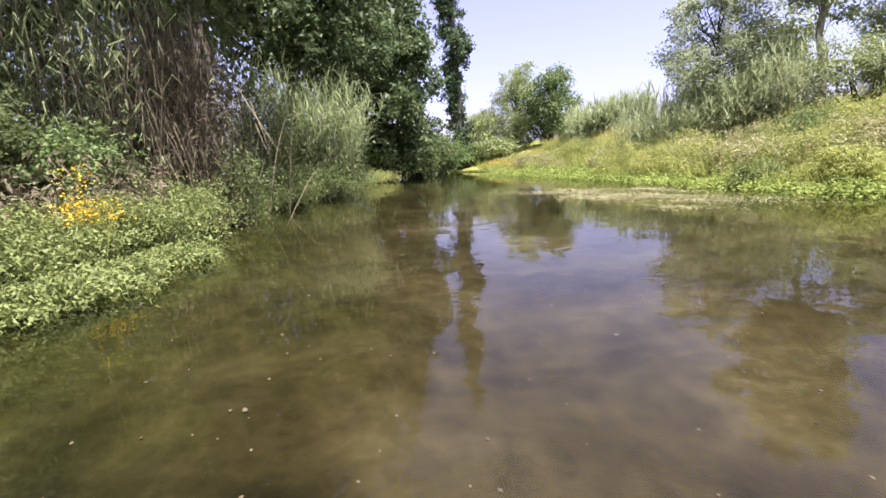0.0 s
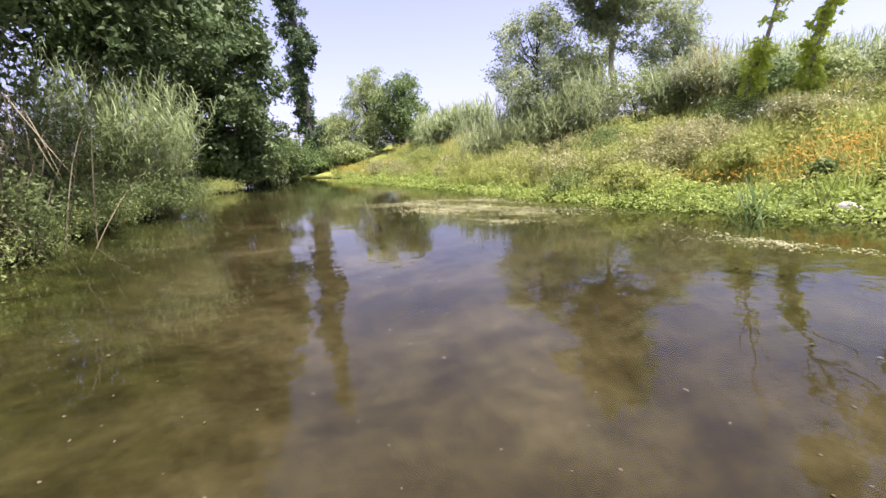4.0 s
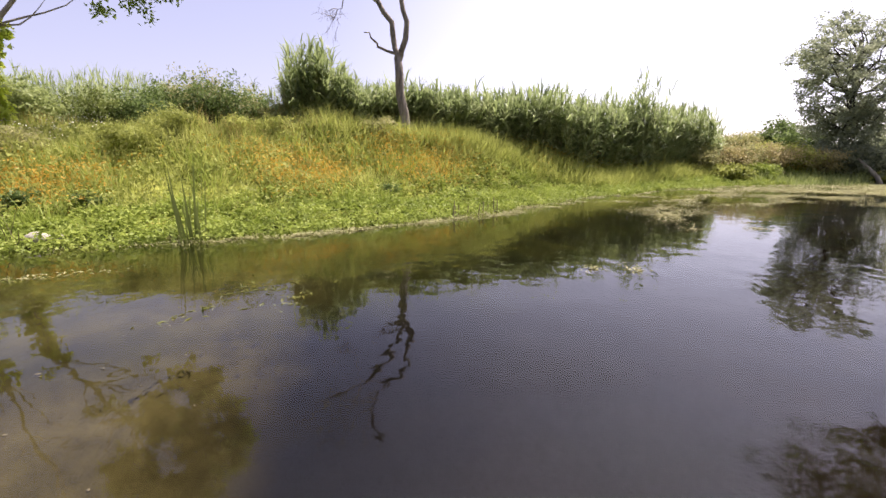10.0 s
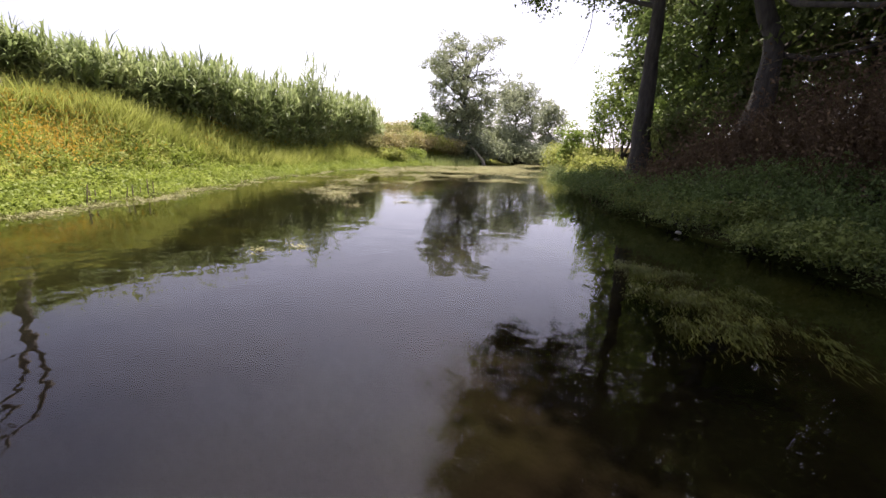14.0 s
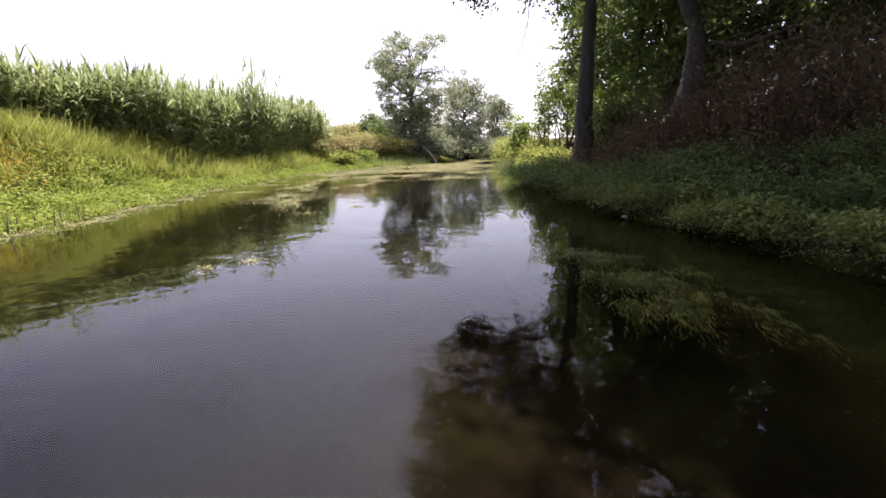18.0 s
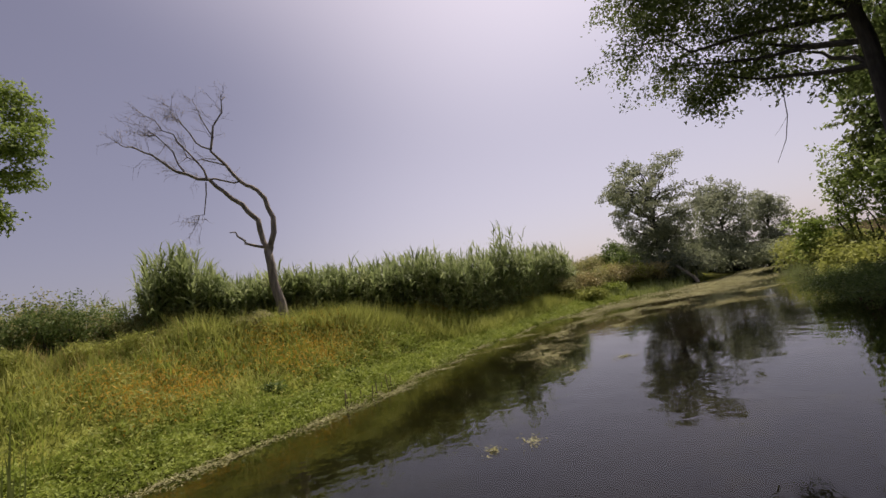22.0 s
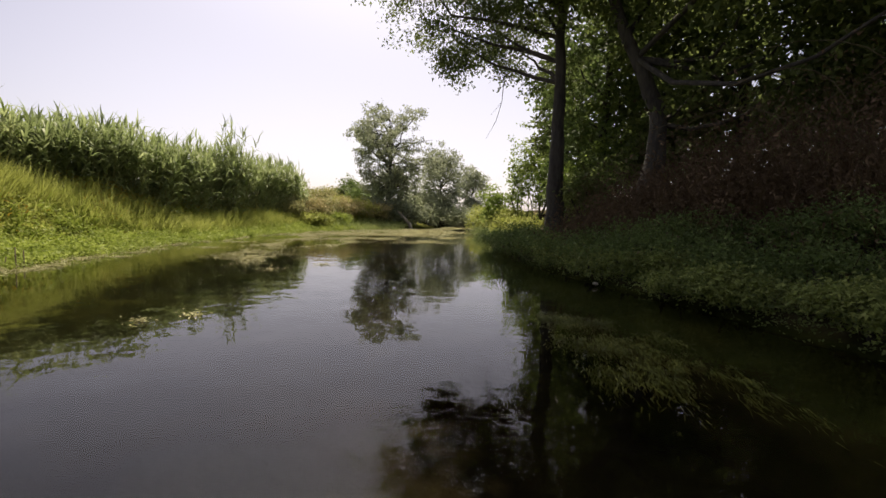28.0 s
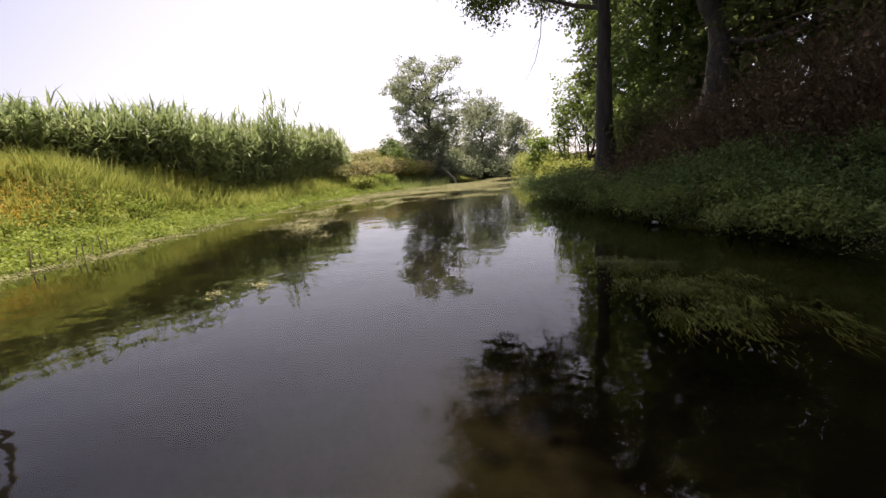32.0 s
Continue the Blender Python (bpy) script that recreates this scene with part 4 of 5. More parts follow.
for a_, d_, r, h, m_ in ((-142, 43, 2.6, 2.6, GREYLEAF), (-146, 44, 2.8, 2.4, GREYLEAF), (-136.3, 42, 1.6, 1.9, OAK), (-133, 50, 3.2, 1.9, MOUND), (-127.8, 29.5, 1.3, 1.5, MOUND), (-129.4, 31, 1.5, 1.7, OCHRE), (-131.2, 32, 1.5, 1.7, MOUND), (-133, 33, 1.5, 1.9, OCHRE), (-134.8, 34, 1.4, 1.8, GRASS), (-130.4, 29, 1.1, .9, WEED), (-132.6, 30.5, 1.1, .8, CRESS), (-137.0, 35, 1.4, 1.7, OCHRE), (-134.2, 45, 1.6, 3.0, OAK), (-151, 42, 2.5, 2.2, GREYLEAF), (-130.5, 46, 3, 1.7, MOUND), (-138.6, 37, 2.2, 2.2, HAZYLEAF), (-140.6, 37.5, 1.8, 1.8, HAZYLEAF), (-148.5, 43, 2.4, 2.2, GREYLEAF), (-144, 41, 2.2, 2.0, GREYLEAF), (-153.5, 40, 2.4, 2.4, WEED)):
    bush("shrub", "low shrub on the bank at the river bend", on(a_, d_), r, h, 4000, .2 if d_ > 36 else .13, m_)
lg = thing("leaning_log", on(-141.9, 35.6), "bare grey trunk leaning out of the far bank", "log")
part("trunk", mesh("leaning_trunk", *tube([(0, 0, -.2), (.2, .15, .35), (.5, .4, .8), (.95, .7, 1.35)], (.13, .12, .10, .06), 7, .08), PALEBARK, True), lg)
stuff("far_grass", blades(fan(-141, -127, 29, 50, 9000), np.column_stack([rng.normal(size=(9000, 2)) * .3, np.ones(9000)]), .7 * rng.uniform(.5, 1.1, 9000), .05, .5, 2), WILLOW, "yellow-green grass on the bank at the bend", "grass")

# trees upstream
tree("lombardy_poplar", "very tall narrow dark poplar at the upstream bend", on(-2.9, 37), [(0, 0, -.3), (.1, 0, 5), (0, .1, 12), (.1, 0, 16), (0, 0, 20.5)], .35,
     [(rng.uniform(-.5, .5) + .12 * math.sin(z_ * .9), rng.uniform(-.5, .5), z_, rng.uniform(.5, .95) * (1 if z_ < 15 else .6), 1.0) for z_ in np.arange(1, 21, .65)], 22000, .22, POPLAR, gaps=.6, limbs=False, clump=36)
tree("weeping_willow", "weeping willow hanging over the upstream water", on(-6, 38), [(0, 0, -.3), (.1, 0, 2), (0, 0, 4)], .3, crown_of(0, 0, -.4, 4.0, 2.3, 14), 14000, .2, WILLOW, droop=.9, narrow=.3)
tree("weeping_willow", "tall weeping willow beyond the upstream water", on(-10.0, 38), [(0, 0, -.3), (.1, 0, 3), (0, 0, 5)], .3, crown_of(0, 0, .2, 6.6, 2.3, 14), 14000, .2, WILLOW, droop=.7, narrow=.3)
tree("round_tree", "rounded bright green tree beyond the upstream water", on(-14.0, 35), [(0, 0, -.3), (.1, 0, 3), (0, 0, 5)], .25, crown_of(0, 0, .1, 5.2, 2.2, 14), 14000, .18, OAK)
bush("shrub", "dark shrub at the upstream bend", on(-3.4, 36), 1.8, 2.2, 5000, .17, OAK)
bush("shrub", "dark shrub at the upstream bend", on(-8.5, 35), 1.9, 1.8, 5000, .17, WILLOW)
reed_bed("reed_row", fan(-25, -16, 29, 33, 420), 1.8, "pale reeds on the far upstream bank", REED_PALE, leaf=.8, per=11, wide=.07)

# shady bank, upstream side
tree("plane_tree", "large dense broad-leaved tree over the shady bank", on(6.5, 30), [(0, 0, -.3), (.2, 0, 3), (0, .1, 6), (.1, .1, 9)], .4, crown_of(.1, -.3, .2, 13, 4.2, 34, .36), 42000, .24, PLANE, gaps=.55, narrow=.7, clump=44)
# the next two crowns are pushed waterwards to shade the reeds and vines
tree("plane_tree", "large dense broad-leaved tree behind the reeds", on(16.5, 23), [(0, 0, -.3), (.2, 0, 3), (0, .1, 6), (.1, .1, 8)], .4, crown_of(1.0, -2.2, 3.4, 12.5, 4.8, 28, .38), 34000, .22, PLANE, gaps=.5, narrow=.7, clump=44)
tree("plane_tree", "large broad-leaved tree above the vines", on(29, 15.6), [(0, 0, -.3), (.2, 0, 3), (0, .1, 6), (.1, .1, 8)], .4, crown_of(1.3, -2.4, 4.6, 12, 5.2, 28, .36), 22000, .2, SHADE_TONE, gaps=.6, narrow=.7)
tree("plane_tree", "large broad-leaved tree above the reeds", on(45, 14.6), [(0, 0, -.3), (.2, 0, 3), (0, .1, 6), (.1, .1, 8)], .4, crown_of(-1.2, 1.6, 4.6, 12, 4.2, 28, .36), 22000, .2, SHADE_TONE, gaps=.6, narrow=.7)
bush("shrub", "dark shrub between the plane tree and the poplar", on(-.4, 33), 1.8, 3.6, 6000, .18, OAK)
for a_, d_, r, h in ((2.6, 33, 1.8, 5.4), (.8, 34.5, 1.6, 4.2), (1.2, 41, 2.2, 3.0), (3.4, 38, 2.2, 3.4), (-1.2, 42, 2.0, 2.6), (-5, 44, 2.4, 2.6), (5.6, 36, 2.2, 3.2)):
    bush("shrub", "dark shrub closing the far upstream bend", on(a_, d_), r, h, 5000, .18, PLANE)
bush("shrub", "dark undergrowth below the plane tree", on(4.5, 31), 2.6, 3.0, 5000, .2, SHADE_TONE)
reed_bed("leaning_reeds", fan(11.5, 23, 17.4, 20.5, 430), 4.3, "pale reeds leaning over the water from the shady bank", REED, leaf=.7, per=18, wide=.042, lean=.17, tilt=(.30, -.12, 0), hang=1.2)
reed_bed("reed_thicket", fan(29, 58, 10.8, 15, 560), 5.0, "tall green reeds with hanging leaves on the shady bank", REED, leaf=.66, per=13, low=.12, hang=2.2, wide=.035, stem_mat=DEADCANE)
cn = thing("dead_canes", (0, 0, 0), "hanging bundle of dry brown canes on the shady bank", "reeds", kind="stuff")
hub = np.stack([np.array((*at(a_, d_), 0)) for a_, d_ in zip(rng.normal(26.6, 2.0, 60), rng.uniform(10.9, 13.2, 60))])
hub[:, 2] = rng.uniform(1.2, 5.0, 60)
k_ = rng.integers(0, 60, 1100)
q = hub[k_] + rng.normal(size=(1100, 3)) * (.12, .12, .25)
part("hanging_canes", mesh("hanging_canes", *blades(q, np.column_stack([rng.normal(size=(1100, 2)) * .30 + (.10, -.10), -np.ones(1100)]), rng.uniform(.4, 2.0, 1100), rng.uniform(.008, .028, 1100), rng.uniform(-.15, .35, 1100), 5), DEADCANE), cn)
q = high(np.stack([at(a_, d_) for a_, d_ in zip(rng.normal(28, 3.5, 200), rng.uniform(11.2, 13.6, 200))]))
part("canes", mesh("canes", *blades(q, np.column_stack([rng.normal(size=(200, 2)) * .3, np.ones(200)]), rng.uniform(1.2, 5.0, 200), .03, .35, 5), DEADCANE), cn)
q = high(np.stack([at(a_, d_) for a_, d_ in zip(rng.normal(26.0, 1.6, 4200), rng.uniform(10.8, 12.2, 4200))]))
q[:, 2] += rng.uniform(.0, 3.4, 4200)
part("dry_leaves", mesh("dry_leaves", *leaves(q, .20, .025, .0, .9), DEADCANE), cn)
n = 9000
stuff("dry_leaves", leaves(fan(29, 54, 8.6, 10.8, n) + np.column_stack([np.zeros((n, 2)), rng.uniform(.05, 1.5, n) * rng.uniform(.3, 1, n)]), .14, .03, .0, .5), DEADCANE, "dry brown leaves and stalks below the reeds", "dry plants")
for a_, d_, r, h, m_ in ((25, 12.2, 1.5, 1.6, SHADE_TONE), (32, 11.2, 1.1, 1.3, SHADE_TONE), (37.5, 10.6, 1.1, 1.9, OAK), (43, 10.2, 1.1, 1.9, SHADE_TONE), (48.5, 9.8, 1.2, 1.8, OAK), (20, 14.8, 1.5, 1.6, SHADE_TONE), (14, 17, 1.6, 1.4, SHADE_TONE), (56, 8.2, 1.3, 1.6, SHADE_TONE), (21, 17, 1.8, 3.6, SHADE_TONE), (28, 13, 1.6, 3.6, SHADE_TONE)):
    bush("shrub", "leafy shrub on the shady bank", on(a_, d_), r, h, 7000, .085, m_)
for a_, d_, r, h, n_ in ((25, 11.6, .8, .8, 3500), (28.5, 9.8, .9, 1.1, 4600), (32.5, 8.6, .9, 1.0, 4600), (37, 7.9, .8, .7, 4200), (41.5, 7.0, .9, .9, 4500), (46.5, 6.6, .9, .9, 4500), (52, 6.2, .9, 1.0, 4500), (35, 6.6, .7, .35, 3500), (30, 7.6, .7, .35, 3500), (41, 6.0, .7, .35, 3500), (47, 5.6, .7, .4, 3500),
                         (9.6, 22.5, 1.3, .9, 3000), (14.2, 18.6, 1.2, .8, 3000), (17.4, 16, 1.2, .9, 3500), (20.2, 14.6, 1.0, .8, 3500), (22.6, 13.2, .9, .7, 3000), (6.8, 26, 1.2, .9, 2500)):
    bush("shore_plant", "green leafy plants at the water's edge", on(a_, d_), r, h, int(n_ * 1.7), .062, CRESS_DULL if a_ > 9 else WEED, "water plants", .3, .0, .4)
fl = thing("yellow_flowers", on(35.6, 7.9), "clump of yellow flowers on the shady shore", "flowers")
part("foliage", mesh("foliage", *blades(np.column_stack([rng.normal(size=(90, 2)) * .2, np.zeros(90)]), np.column_stack([rng.normal(size=(90, 2)) * .2, np.ones(90)]), 1.0, .012, .2, 2), WEED), fl)
tagged(part("petals", mesh("petals", *leaves(np.column_stack([rng.normal(size=(400, 2)) * .19, rng.uniform(.48, .80, 400)]), .032, .028, .5), YELLOW), fl), kind="stuff")
tagged(part("petals", mesh("tall_petals", *leaves(np.column_stack([rng.normal(size=(110, 2)) * .10 + (-.12, .1), rng.uniform(.75, 1.25, 110)]), .030, .027, .5), YELLOW), fl), kind="stuff")

# shady bank, downstream side
b = on(-159.3, 17.5)
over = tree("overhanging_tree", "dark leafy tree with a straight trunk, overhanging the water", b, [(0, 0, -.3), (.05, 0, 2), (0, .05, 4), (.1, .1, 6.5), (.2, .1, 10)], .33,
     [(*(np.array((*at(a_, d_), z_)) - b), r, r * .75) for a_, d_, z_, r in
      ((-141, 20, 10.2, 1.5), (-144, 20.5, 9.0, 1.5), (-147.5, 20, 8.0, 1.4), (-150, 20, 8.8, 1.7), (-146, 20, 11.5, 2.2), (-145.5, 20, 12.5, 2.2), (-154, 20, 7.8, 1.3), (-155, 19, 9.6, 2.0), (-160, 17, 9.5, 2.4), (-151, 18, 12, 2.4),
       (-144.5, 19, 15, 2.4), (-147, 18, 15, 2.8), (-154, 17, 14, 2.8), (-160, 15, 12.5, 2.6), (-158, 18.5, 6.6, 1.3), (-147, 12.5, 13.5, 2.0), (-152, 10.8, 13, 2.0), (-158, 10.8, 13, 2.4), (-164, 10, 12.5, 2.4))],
     122000, .118, SHADE_TONE, gaps=.40, narrow=.75, clump=70, sag=.025)
# extra leaves high above the view, added to shade the bank and water
part("shading_crown", mesh("shading_crown", *foliage([(*(np.array((*at(a_, d_), z_)) - b), r, r * .6) for a_, d_, z_, r in ((-147, 13, 14, 2.2), (-152, 11, 13.6, 2.3), (-158, 11, 13.6, 2.5), (-164, 10, 13, 2.6), (-171, 9.6, 13, 2.7), (-178, 9, 13, 2.7), (174, 9, 13, 2.7), (-156, 15, 14.6, 2.6), (-166, 14, 14.2, 2.8), (-176, 13, 14, 2.8))], 17000, .28, .19, .2, .1, .15, .1), SHADE_TONE), over)
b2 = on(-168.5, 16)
# its nearest high balls are likewise out of view, there for shade
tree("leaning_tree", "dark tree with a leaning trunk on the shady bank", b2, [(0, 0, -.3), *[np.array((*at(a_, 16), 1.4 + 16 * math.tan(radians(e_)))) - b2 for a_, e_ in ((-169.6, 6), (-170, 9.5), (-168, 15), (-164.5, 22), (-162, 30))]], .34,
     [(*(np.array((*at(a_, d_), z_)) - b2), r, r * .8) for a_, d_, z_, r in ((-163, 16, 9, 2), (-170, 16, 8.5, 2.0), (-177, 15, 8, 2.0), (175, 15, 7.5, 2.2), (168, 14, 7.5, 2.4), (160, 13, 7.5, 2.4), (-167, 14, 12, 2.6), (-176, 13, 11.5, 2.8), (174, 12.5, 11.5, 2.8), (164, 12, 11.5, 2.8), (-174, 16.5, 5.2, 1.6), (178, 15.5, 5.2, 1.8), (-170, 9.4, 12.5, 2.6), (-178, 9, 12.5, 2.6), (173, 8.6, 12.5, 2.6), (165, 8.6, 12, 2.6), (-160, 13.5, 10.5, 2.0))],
     50000, .19, SHADE_TONE, gaps=.5, narrow=.7, clump=42)
for a_, d_, r, h, m_ in ((-164.5, 22, 3.4, 11, OAK), (-171, 20.5, 3.4, 12, SHADE_TONE), (-178, 19.5, 3.6, 12, SHADE_TONE), (174, 18.5, 3.6, 12, OAK), (166, 17.5, 3.6, 12, SHADE_TONE), (157, 16, 3.6, 12, SHADE_TONE), (-160.5, 27, 2.6, 9, SHADE_TONE)):
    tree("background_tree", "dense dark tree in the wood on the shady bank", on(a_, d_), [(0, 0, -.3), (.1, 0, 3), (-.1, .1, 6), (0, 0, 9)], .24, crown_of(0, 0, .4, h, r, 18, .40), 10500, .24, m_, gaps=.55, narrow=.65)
for a_, d_, r, h, m_, n_ in ((-153, 27, 1.2, 3.4, BRIGHT, 2200), (-155.5, 26, 1.4, 6.0, BRIGHT, 2600), (-157.6, 25, 1.0, 4.0, BRIGHT, 1600), (-163, 18, 1.4, 2.6, SHADE_TONE, 3000), (-161, 20, 1.2, 3.2, BRIGHT, 2200), (-165.5, 20.5, 1.3, 3.8, BRIGHT, 2200), (-152, 31, 2, 1.8, WEED, 3500), (-153.5, 27, 1.7, 1.4, WEED, 3500), (-155.5, 22, 1.5, 1.2, WEED, 3000)):
    bush("undergrowth", "sunlit leafy undergrowth beyond the dark trees", on(a_, d_), r, h, n_, .16, m_, gaps=.45)
def brush(base, r, h):
    """A tangle of fine upright twigs with small dry leaves."""
    t_ = thing("dry_brush", base, "tangled reddish-brown brush in the shade of the trees", "bush")
    n = 900
    foot = np.column_stack([rng.normal(size=(n, 2)) * r * .55, np.zeros(n)])
    foot[:, 2] = land(foot[:, :2] + base[:2]) - base[2] - .05
    way = np.column_stack([foot[:, :2] / r * .3 + rng.normal(size=(n, 2)) * .35, np.ones(n)])
    tall = h * rng.uniform(.35, 1.25, n) * np.exp(-.25 * (np.hypot(foot[:, 0], foot[:, 1]) / r) ** 2)
    twigs = blades(foot, way, tall, .014, rng.uniform(.1, .9, n), 4)
    k_ = rng.integers(0, n, 4200)
    c = foot[k_] + way[k_] * (tall[k_] * rng.uniform(.15, 1.0, 4200))[:, None] + rng.normal(size=(4200, 3)) * .09
    part("twigwork", mesh("twigwork", *twigs, BRUSH), t_)
    part("foliage", mesh("foliage", *leaves(c, .08, .034, .1, .2, folded=False), BRUSH), t_)


for a_, d_, r, h in ((-163, 13.4, 1.3, 1.0), (-167, 13, 1.5, 1.5), (-172, 12.5, 1.7, 2.0), (-178, 12, 1.8, 2.4), (175, 11.6, 1.8, 2.6), (168, 11, 1.8, 2.6), (161, 10, 1.8, 2.6), (-169.5, 13.6, 1.4, 1.6), (-175, 13, 1.5, 2.0), (179, 12.8, 1.5, 2.3)):
    brush(on(a_, d_), r, h)
for a_, d_, r, h in ((-153.5, 17.5, 1.2, .8), (-155.5, 15.0, 1.2, .9), (-158, 13, 1.1, .8), (-161, 11.6, 1.1, .8), (-165, 10.7, 1.1, .7), (-169.5, 10.1, 1.1, .7), (-174, 9.5, 1.1, .7), (-179, 8.9, 1.1, .8), (175, 8.4, 1.1, .8), (169, 8, 1.1, .8), (163, 7.6, 1.1, .8),
                     (-163, 12.2, 1.2, .7), (-168, 11.6, 1.3, .8), (-174, 10.8, 1.3, .8), (180, 10.2, 1.3, .8), (172, 9.6, 1.3, .8)):
    bush("shore_plant", "green leafy plants at the shaded water's edge", on(a_, d_), r, h * rng.uniform(.8, 1.3), 5200, .062, OAK, "water plants", .3, .0, .5)
for k_ in range(26):
    u = (k_ + .5) / 26
    x, y = np.interp(u * 16.2, (0, 2.76, 5.32, 7.73, 11.4, 16.2), (-1.6, .4, 2.4, 4.3, 6.4, 9.2)), np.interp(u * 16.2, (0, 2.76, 5.32, 7.73, 11.4, 16.2), (-5.3, -7.2, -8.8, -10.3, -13.3, -17.2))
    x, y = x - .30 + rng.normal() * .18, y - .36 + rng.normal() * .18
    bush("shore_plant", "leafy plants overhanging the shaded water's edge", np.array((x, y, float(land((x, y))[0]))), rng.uniform(.5, .8), rng.uniform(.4, .75), 3000, .06, CRESS_DULL, "water plants", .3, .05, .5)
p = scatter(60000, (-8, -26, 16, 22), shady_band(-.3, 1.4, .6))
q = high(p)
q[:, 2] = np.maximum(q[:, 2], 0) + rng.uniform(.0, .34, len(p)) * np.clip(.3 + 1.2 * patchy(p, 1.3, 6), .25, 1.4)
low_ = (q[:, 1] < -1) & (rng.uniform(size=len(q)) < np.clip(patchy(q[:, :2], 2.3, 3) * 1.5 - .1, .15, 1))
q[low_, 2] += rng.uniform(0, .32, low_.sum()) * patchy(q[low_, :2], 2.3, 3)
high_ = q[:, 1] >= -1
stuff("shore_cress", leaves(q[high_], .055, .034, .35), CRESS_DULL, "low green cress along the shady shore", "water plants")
# same cress in a darker leaf colour that stands in for tree shade
stuff("shaded_cress", leaves(q[low_], .045, .026, .3), SHADE_TONE, "low cress along the shore below the trees, shade put into its leaf colour", "water plants")

# woods closing the view behind the trees
def wood(name, az0, az1, d0, d1, h, n, leaf, mat, label):
    blobs = []
    for a_ in np.arange(az0, az1, 2.2):
        g = on(a_, rng.uniform(d0, d1))
        for z_ in np.arange(.6, h * rng.uniform(.75, 1.1), 1.5):
            blobs.append((g[0] + rng.normal() * .6, g[1] + rng.normal() * .6, g[2] + z_, 1.4, 1.2))
    stuff(name, foliage(blobs, n, leaf, leaf * .6, .15, .1, .25, .2), mat, label, "woods")


wood("dark_wood", 148, 198, 22, 26, 6.0, 23000, .28, SHADE_TONE, "dark wood closing the view behind the shady bank")
wood("thicket", 24, 62, 15.5, 17.5, 6.5, 30000, .24, SHADE_TONE, "dark thicket behind the tall reeds")

# ---- water plants, stones and small things ----
def mat_of(spots, per, size, spread_z=.03, flat=.85):
    """Floating growth: leaves lying on the water in uneven ellipses (x, y, long, wide, turn)."""
    out = []
    for x, y, lo, wi, tu in spots:
        n = int(per * lo * wi)
        u = rng.normal(size=(n, 2)) * .5
        u *= (.7 + .5 * np.sin(3 * np.arctan2(u[:, 1], u[:, 0]) + tu))[:, None]
        c, s_ = math.cos(radians(tu)), math.sin(radians(tu))
        q_ = np.column_stack([x + u[:, 0] * lo * c - u[:, 1] * wi * s_, y + u[:, 0] * lo * s_ + u[:, 1] * wi * c])
        out.append(np.column_stack([q_, rng.uniform(-.005, spread_z, n)]))
    return leaves(np.concatenate(out), size, size * .26, flat)


stuff("algae_mats", mat_of([(3.2, 12.0, 2.0, 1.0, -60), (4.2, 10.0, 2.6, 1.0, -55), (3.4, 10.2, 1.4, .6, -65), (4.9, 11.2, 1.6, .5, -60), (4.6, 8.6, 1.2, .5, -40), (3.9, 8.0, 1.0, .4, -50), (5.7, 4.4, 1.5, .35, -75), (8.3, 3.4, 1.6, .3, -60), (8.9, .4, 1.6, .35, -55), (10.2, -1.6, 1.8, .4, -50), (11.0, -3.2, 1.8, .4, -45),
                            (10.3, -6.9, 1.7, .95, -40), (11.6, -7.7, 1.2, .7, -50), (8.2, -6.0, 0.29, 0.25, -119), (15.0, -9.4, 0.76, 0.37, -110), (13.5, -7.5, 0.75, 0.29, -115), (13.6, -6.3, 0.71, 0.25, -118), (12.2, -4.8, 0.53, 0.25, -121), (10.8, -2.8, 0.83, 0.28, -126), (13.9, -15.6, 1.76, 1.35, -100), (12.9, -12.8, 0.92, 0.53, -105), (11.4, -15.6, 1.7, 1.14, -102), (12.1, -10.0, 0.54, 0.26, -110), (8.1, -7.3, 0.37, 0.25, -117), (12.2, -8.9, 0.56, 0.32, -112), (5.6, -2.7, 0.21, 0.25, -125), (5.5, -3.2, 0.22, 0.25, -125)], 1000, .055), ALGAE,
      "floating pale green algae mats on the water", "algae")
stuff("shore_scum", mat_of([(x - .62 + rng.normal() * .22, y - .22 + rng.normal() * .22, rng.uniform(.5, 1.5), rng.uniform(.12, .40), -50) for x, y in zip(np.interp(np.linspace(3, -20, 26), SUNNY[::-1, 1], SUNNY[::-1, 0]), np.linspace(3, -20, 26))], 800, .06), ALGAE, "thin pale strips of algae lying along the sunny shore", "algae")
stuff("far_algae", mat_of([(17.4, -14.2, 1.31, 0.88, -100), (18.1, -16.8, 2.04, 1.75, -96), (16.9, -17.9, 2.15, 2.06, -96), (19.8, -23.8, 3.65, 3.49, -89), (16.5, -22.7, 2.99, 2.86, -92), (12.6, -19.3, 1.27, 0.73, -98), (15.9, -19.2, 2.07, 1.98, -95), (19.5, -27, 5, 2.0, -80), (21, -33, 4, 2, -70), (13.6, -9.8, 1.6, .5, -55), (15.4, -12.6, 2.0, .7, -62), (14.6, -14.0, 1.6, .8, -60), (16.2, -20.5, 2.6, 1.4, -75), (12.2, -11.2, 1.0, .35, -60), (17.6, -24.5, 3.4, 1.6, -75)], 640, .10, .03), ALGAE,
      "broad drifts of floating pale algae at the bend", "algae")
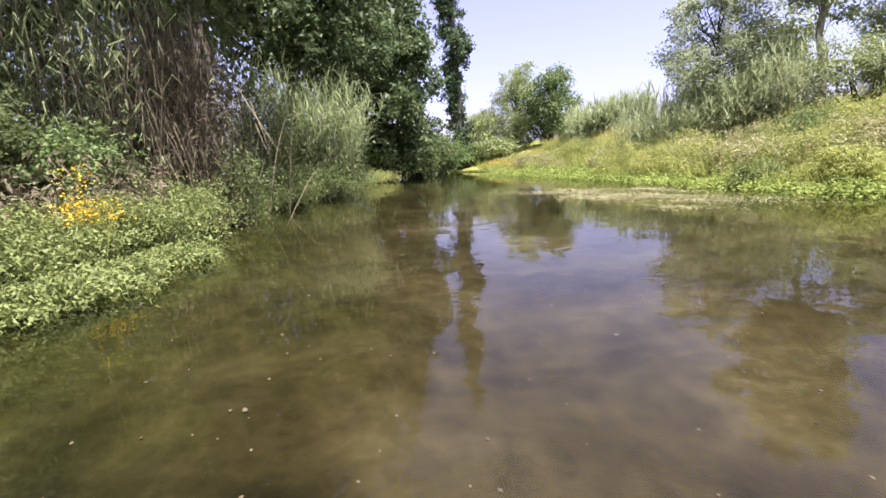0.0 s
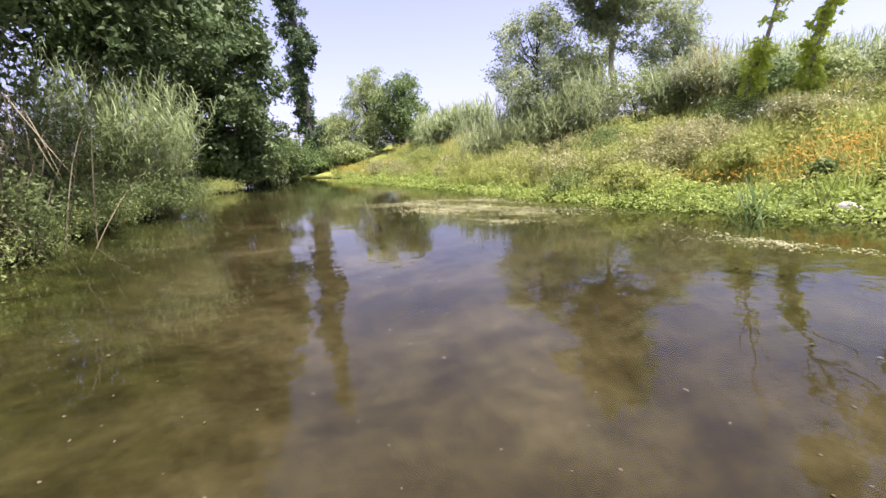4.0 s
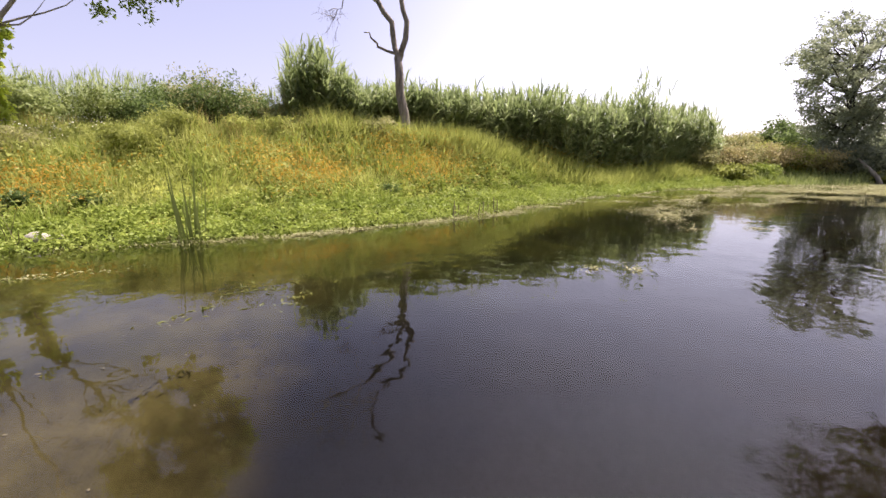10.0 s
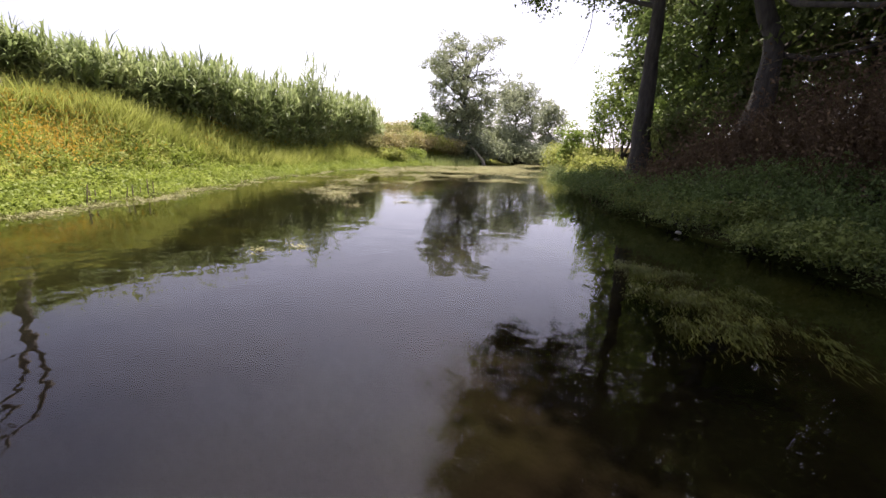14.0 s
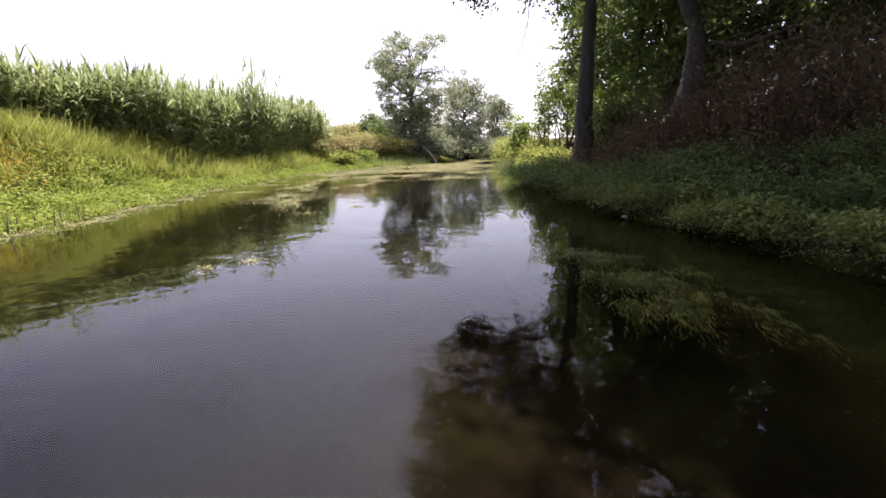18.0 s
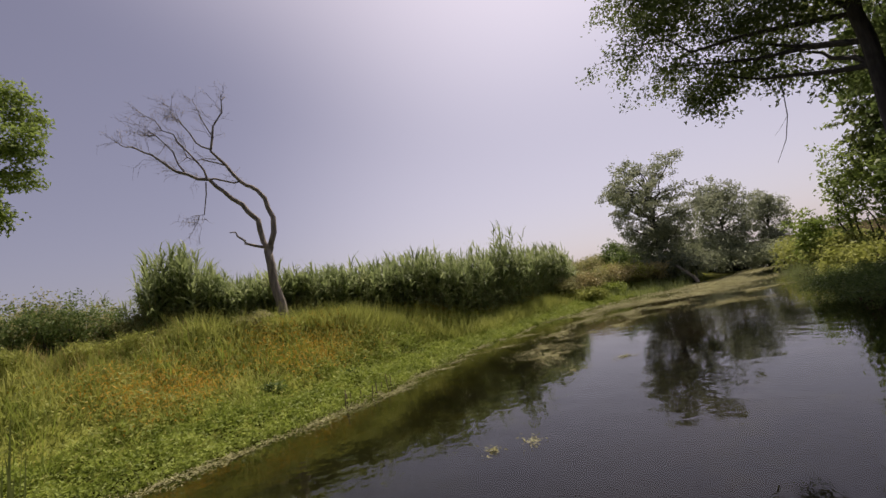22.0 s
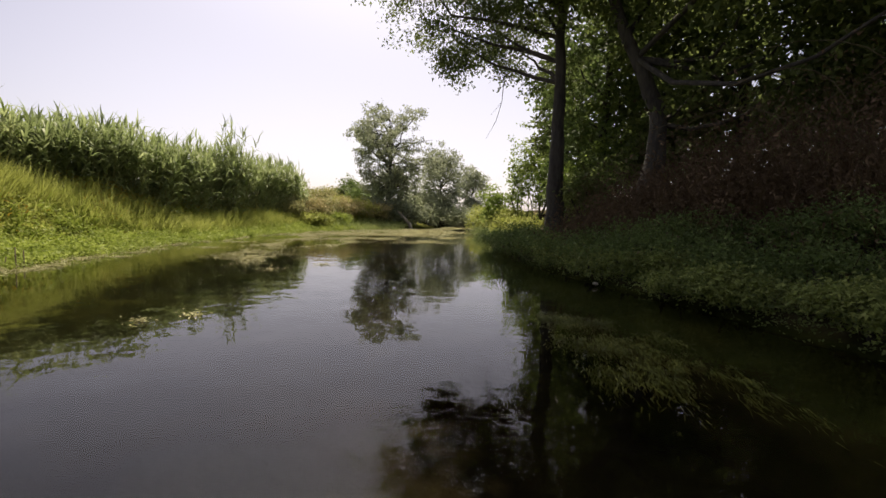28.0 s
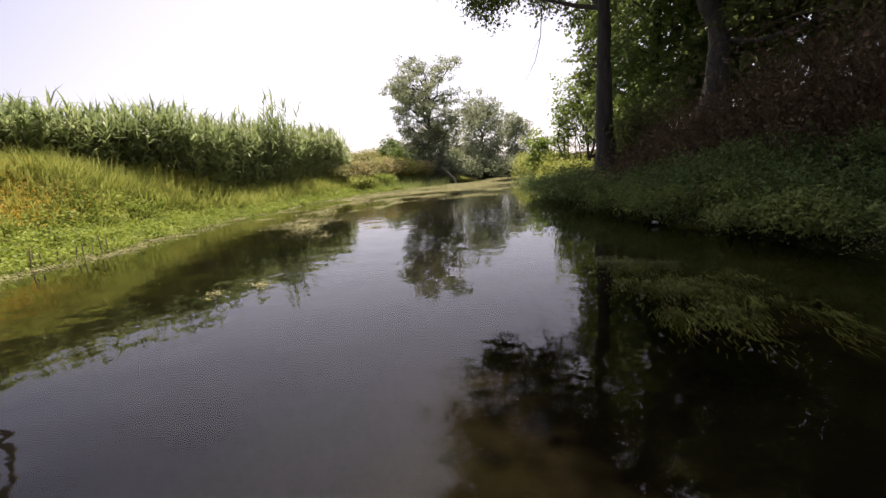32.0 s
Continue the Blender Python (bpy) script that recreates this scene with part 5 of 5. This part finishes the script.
stuff("yellow_pondweed", mat_of([(5.2, .9, .55, .28, -30), (4.9, .66, .6, .22, -30), (4.7, 1.35, .5, .16, -30), (4.45, 1.55, .4, .14, -30), (5.3, 1.2, .4, .2, 0), (5.8, 4.2, .9, .25, -60), (5.9, 3.7, .8, .2, -60)], 190, .085, .004), WEEDWATER, "yellow-green pondweed leaves at the surface", "water plants")

# weed streaming in the current
BED = np.array([(2.6, -6.2), (1.3, -6.1), (.25, -4.85), (.3, -4.4), (1.1, -4.35), (1.65, -4.4)])


def inside(p_):
    w_ = np.roll(BED, -1, 0) - BED
    return np.all([w[0] * (p_[:, 1] - b_[1]) - w[1] * (p_[:, 0] - b_[0]) < .12 * rng.uniform(0, 1, len(p_)) for b_, w in zip(BED, w_)], 0)


tuft = scatter(150, (0, -6.8, 3, -3.8), lambda p_: np.where(inside(p_), np.clip(patchy(p_, 3.0, 2) * 2.2 - .6, .05, 1), 0))
n = 11000
k_ = rng.integers(0, len(tuft), n)
size = rng.uniform(.5, 1.3, len(tuft))[k_]
along, across = rng.exponential(.13, n) * size, rng.normal(size=n) * .045 * size
flow = unit(np.array((-.35, .94)))
c = tuft[k_] + along[:, None] * flow + across[:, None] * np.array((.94, .35))
way = np.column_stack([np.tile(flow, (n, 1)) + rng.normal(size=(n, 2)) * .2, rng.normal(size=n) * .02])
v, f_ = blades(np.column_stack([c, rng.uniform(-.05, .012, n)]), way, rng.uniform(.04, .14, n), rng.uniform(.007, .017, n), .0, 2)
v[:, 2] = np.clip(v[:, 2], -.12, .014)
stuff("streaming_weed", (v, f_), WEEDWATER, "olive water weed streaming at the surface beside the shaded bank", "water plants")


def stone_data(seed, n=1):
    r_ = np.random.default_rng(seed)
    bm = bmesh.new()
    bmesh.ops.create_icosphere(bm, subdivisions=2, radius=1)
    for v_ in bm.verts:
        v_.co *= 1 + .35 * noise.noise(v_.co * 1.1 + Vector((seed, 0, 0)))
        v_.co.z *= .6
    return np.array([v_.co[:] for v_ in bm.verts]), np.array([[q_.index for q_ in f_.verts] for f_ in bm.faces])


def stone_mat(name, a_, b_):
    m, t, bs, out_ = shader(name)
    fac = noise_fac(t, 14, 6, .65)
    t.links.new(ramp(t, fac, [(.3, a_), (.7, b_)]), bs.inputs["Base Color"])
    bs.inputs["Roughness"].default_value = .85
    bp = node(t, "ShaderNodeBump", Strength=.5, Distance=.01)
    t.links.new(fac, bp.inputs["Height"])
    t.links.new(bp.outputs[0], bs.inputs["Normal"])
    return m


STONE = stone_mat("pale_stone", (.20, .18, .145), (.40, .375, .32))
PEBBLE = stone_mat("river_pebble", (.07, .062, .04), (.19, .17, .115))
for k_, (x, y, r) in enumerate(((8.05, 4.95, .17), (8.2, 4.7, .10), (2.6, -8.75, .05))):
    sv, sf = stone_data(k_ + 3)
    st = new("stone", mesh("stone", sv * r, sf, STONE, True))
    st.location = (x, y, max(.04, float(land((x, y))[0])) + r * .35)
    tagged(st, "pale weathered stone at the water's edge", "stone")
bits = []
sv, sf = stone_data(11)
p = scatter(300, (-2.5, 1.2, 6, 8), lambda p_: np.where(in_water(p_), .9, 0))
for x, y in p:
    r = rng.uniform(.005, .013) * (1.6 if rng.uniform() < .08 else 1)
    a_ = rng.uniform(0, 6.28)
    w = sv * r * (1.2, .9, 1)
    w = np.column_stack([w[:, 0] * math.cos(a_) - w[:, 1] * math.sin(a_) + x, w[:, 0] * math.sin(a_) + w[:, 1] * math.cos(a_) + y, w[:, 2] + float(land((x, y))[0]) + r * .3])
    bits.append((w, sf))
stuff("pebbles", bits, PEBBLE, "small pale pebbles on the silty river bed", "pebbles")


def rush(x, y, n, h, w, label, name, mat, spread=.12, lean=.08):
    """A tuft of upright blades in shallow water."""
    t_ = thing(name, (x, y, 0), label, "water plants")
    base = np.column_stack([rng.normal(size=(n, 2)) * spread, np.full(n, -.12)])
    for q_ in range(n):
        part("blade", mesh("blade", *blades(base[q_:q_ + 1], np.array([[*(rng.normal(size=2) * lean), 1.0]]), h * rng.uniform(.5, 1.1), w, rng.uniform(0, .25), 4), mat), t_)
    return t_


rush(8.2, 2.8, 18, 1.5, .05, "thin upright bulrush stalks standing in the shallows", "bulrush", CRESS_DULL)
rush(7.2, 5.7, 70, 1.0, .03, "dark green sedge tuft arching at the shore", "sedge", OAK, .16, .6)
rush(7.8, 5.1, 7, .75, .024, "few brown reed stubs at the shore", "reed_stubs", DEADCANE, .12, .35)
for k_ in range(9):
    x, y = 10.5 + .12 * k_ + rng.normal() * .1, -1.7 - .19 * k_ + rng.normal() * .1
    h = rng.uniform(.15, .4)
    s_ = thing("stub", (x, y, 0), "short broken reed stub standing in the shallows", "reed stub", "reed stubs along the shore")
    part("stalk", mesh("stalk", *tube([(0, 0, -.15), (rng.normal() * .03, rng.normal() * .03, h)], (.014, .011), 6), DEADCANE), s_)

# hanging twig and arching bare canes in the dark trees
tw = thing("hanging_twig", (*at(-152, 19), 6.6), "thin bare twig hanging from the overhanging tree", "twig")
o = np.array((*at(-152, 19), 6.6))
q = np.array([np.array((*at(a_, 19), 1.3 + 19 * math.tan(radians(e_)))) - o for a_, e_ in ((-152.6, 16.0), (-152.4, 13.2), (-151.8, 11), (-150.7, 9.0))])
part("twig", mesh("twig", *tube(q, (.018, .014, .011, .006), 5), BARK), tw)
part("side_twig", mesh("side_twig", *tube([q[1], q[1] + (.25, .1, -.35), q[1] + (.45, .1, -.5)], (.008, .006, .004), 4), BARK), tw)
for a0, a1, e0, e1, lift in ((-170, 178, 8.5, 11.5, .6), (-168, 176, 9.0, 12.5, .3), (-172, 174, 11, 10.5, 1.2), (177, 168, 9.5, 16, .8), (-174, 170, 15, 12, 1.0), (-178, 166, 7, 14, .9)):
    p0, p1 = (np.array((*at(a_, 10.6), 1.3 + 10.6 * math.tan(radians(e_)))) for a_, e_ in ((a0, e0), (a1, e1)))
    g = np.array((*at(a1, 11.4), 0.0))
    g[2] = float(land(g[:2])[0])
    tt = np.linspace(0, 1, 10)[:, None]
    line = (1 - tt) ** 2 * (g - (0, 0, .1)) + 2 * tt * (1 - tt) * (p1 + (0, 0, lift * 1.6)) + tt ** 2 * p0
    c = thing("bare_cane", g, "long arching bare cane in the shaded brush", "cane", "arching bare canes")
    part("stalk", mesh("stalk", *tube(line - g, np.linspace(.013, .005, 10), 5), DEADCANE), c)
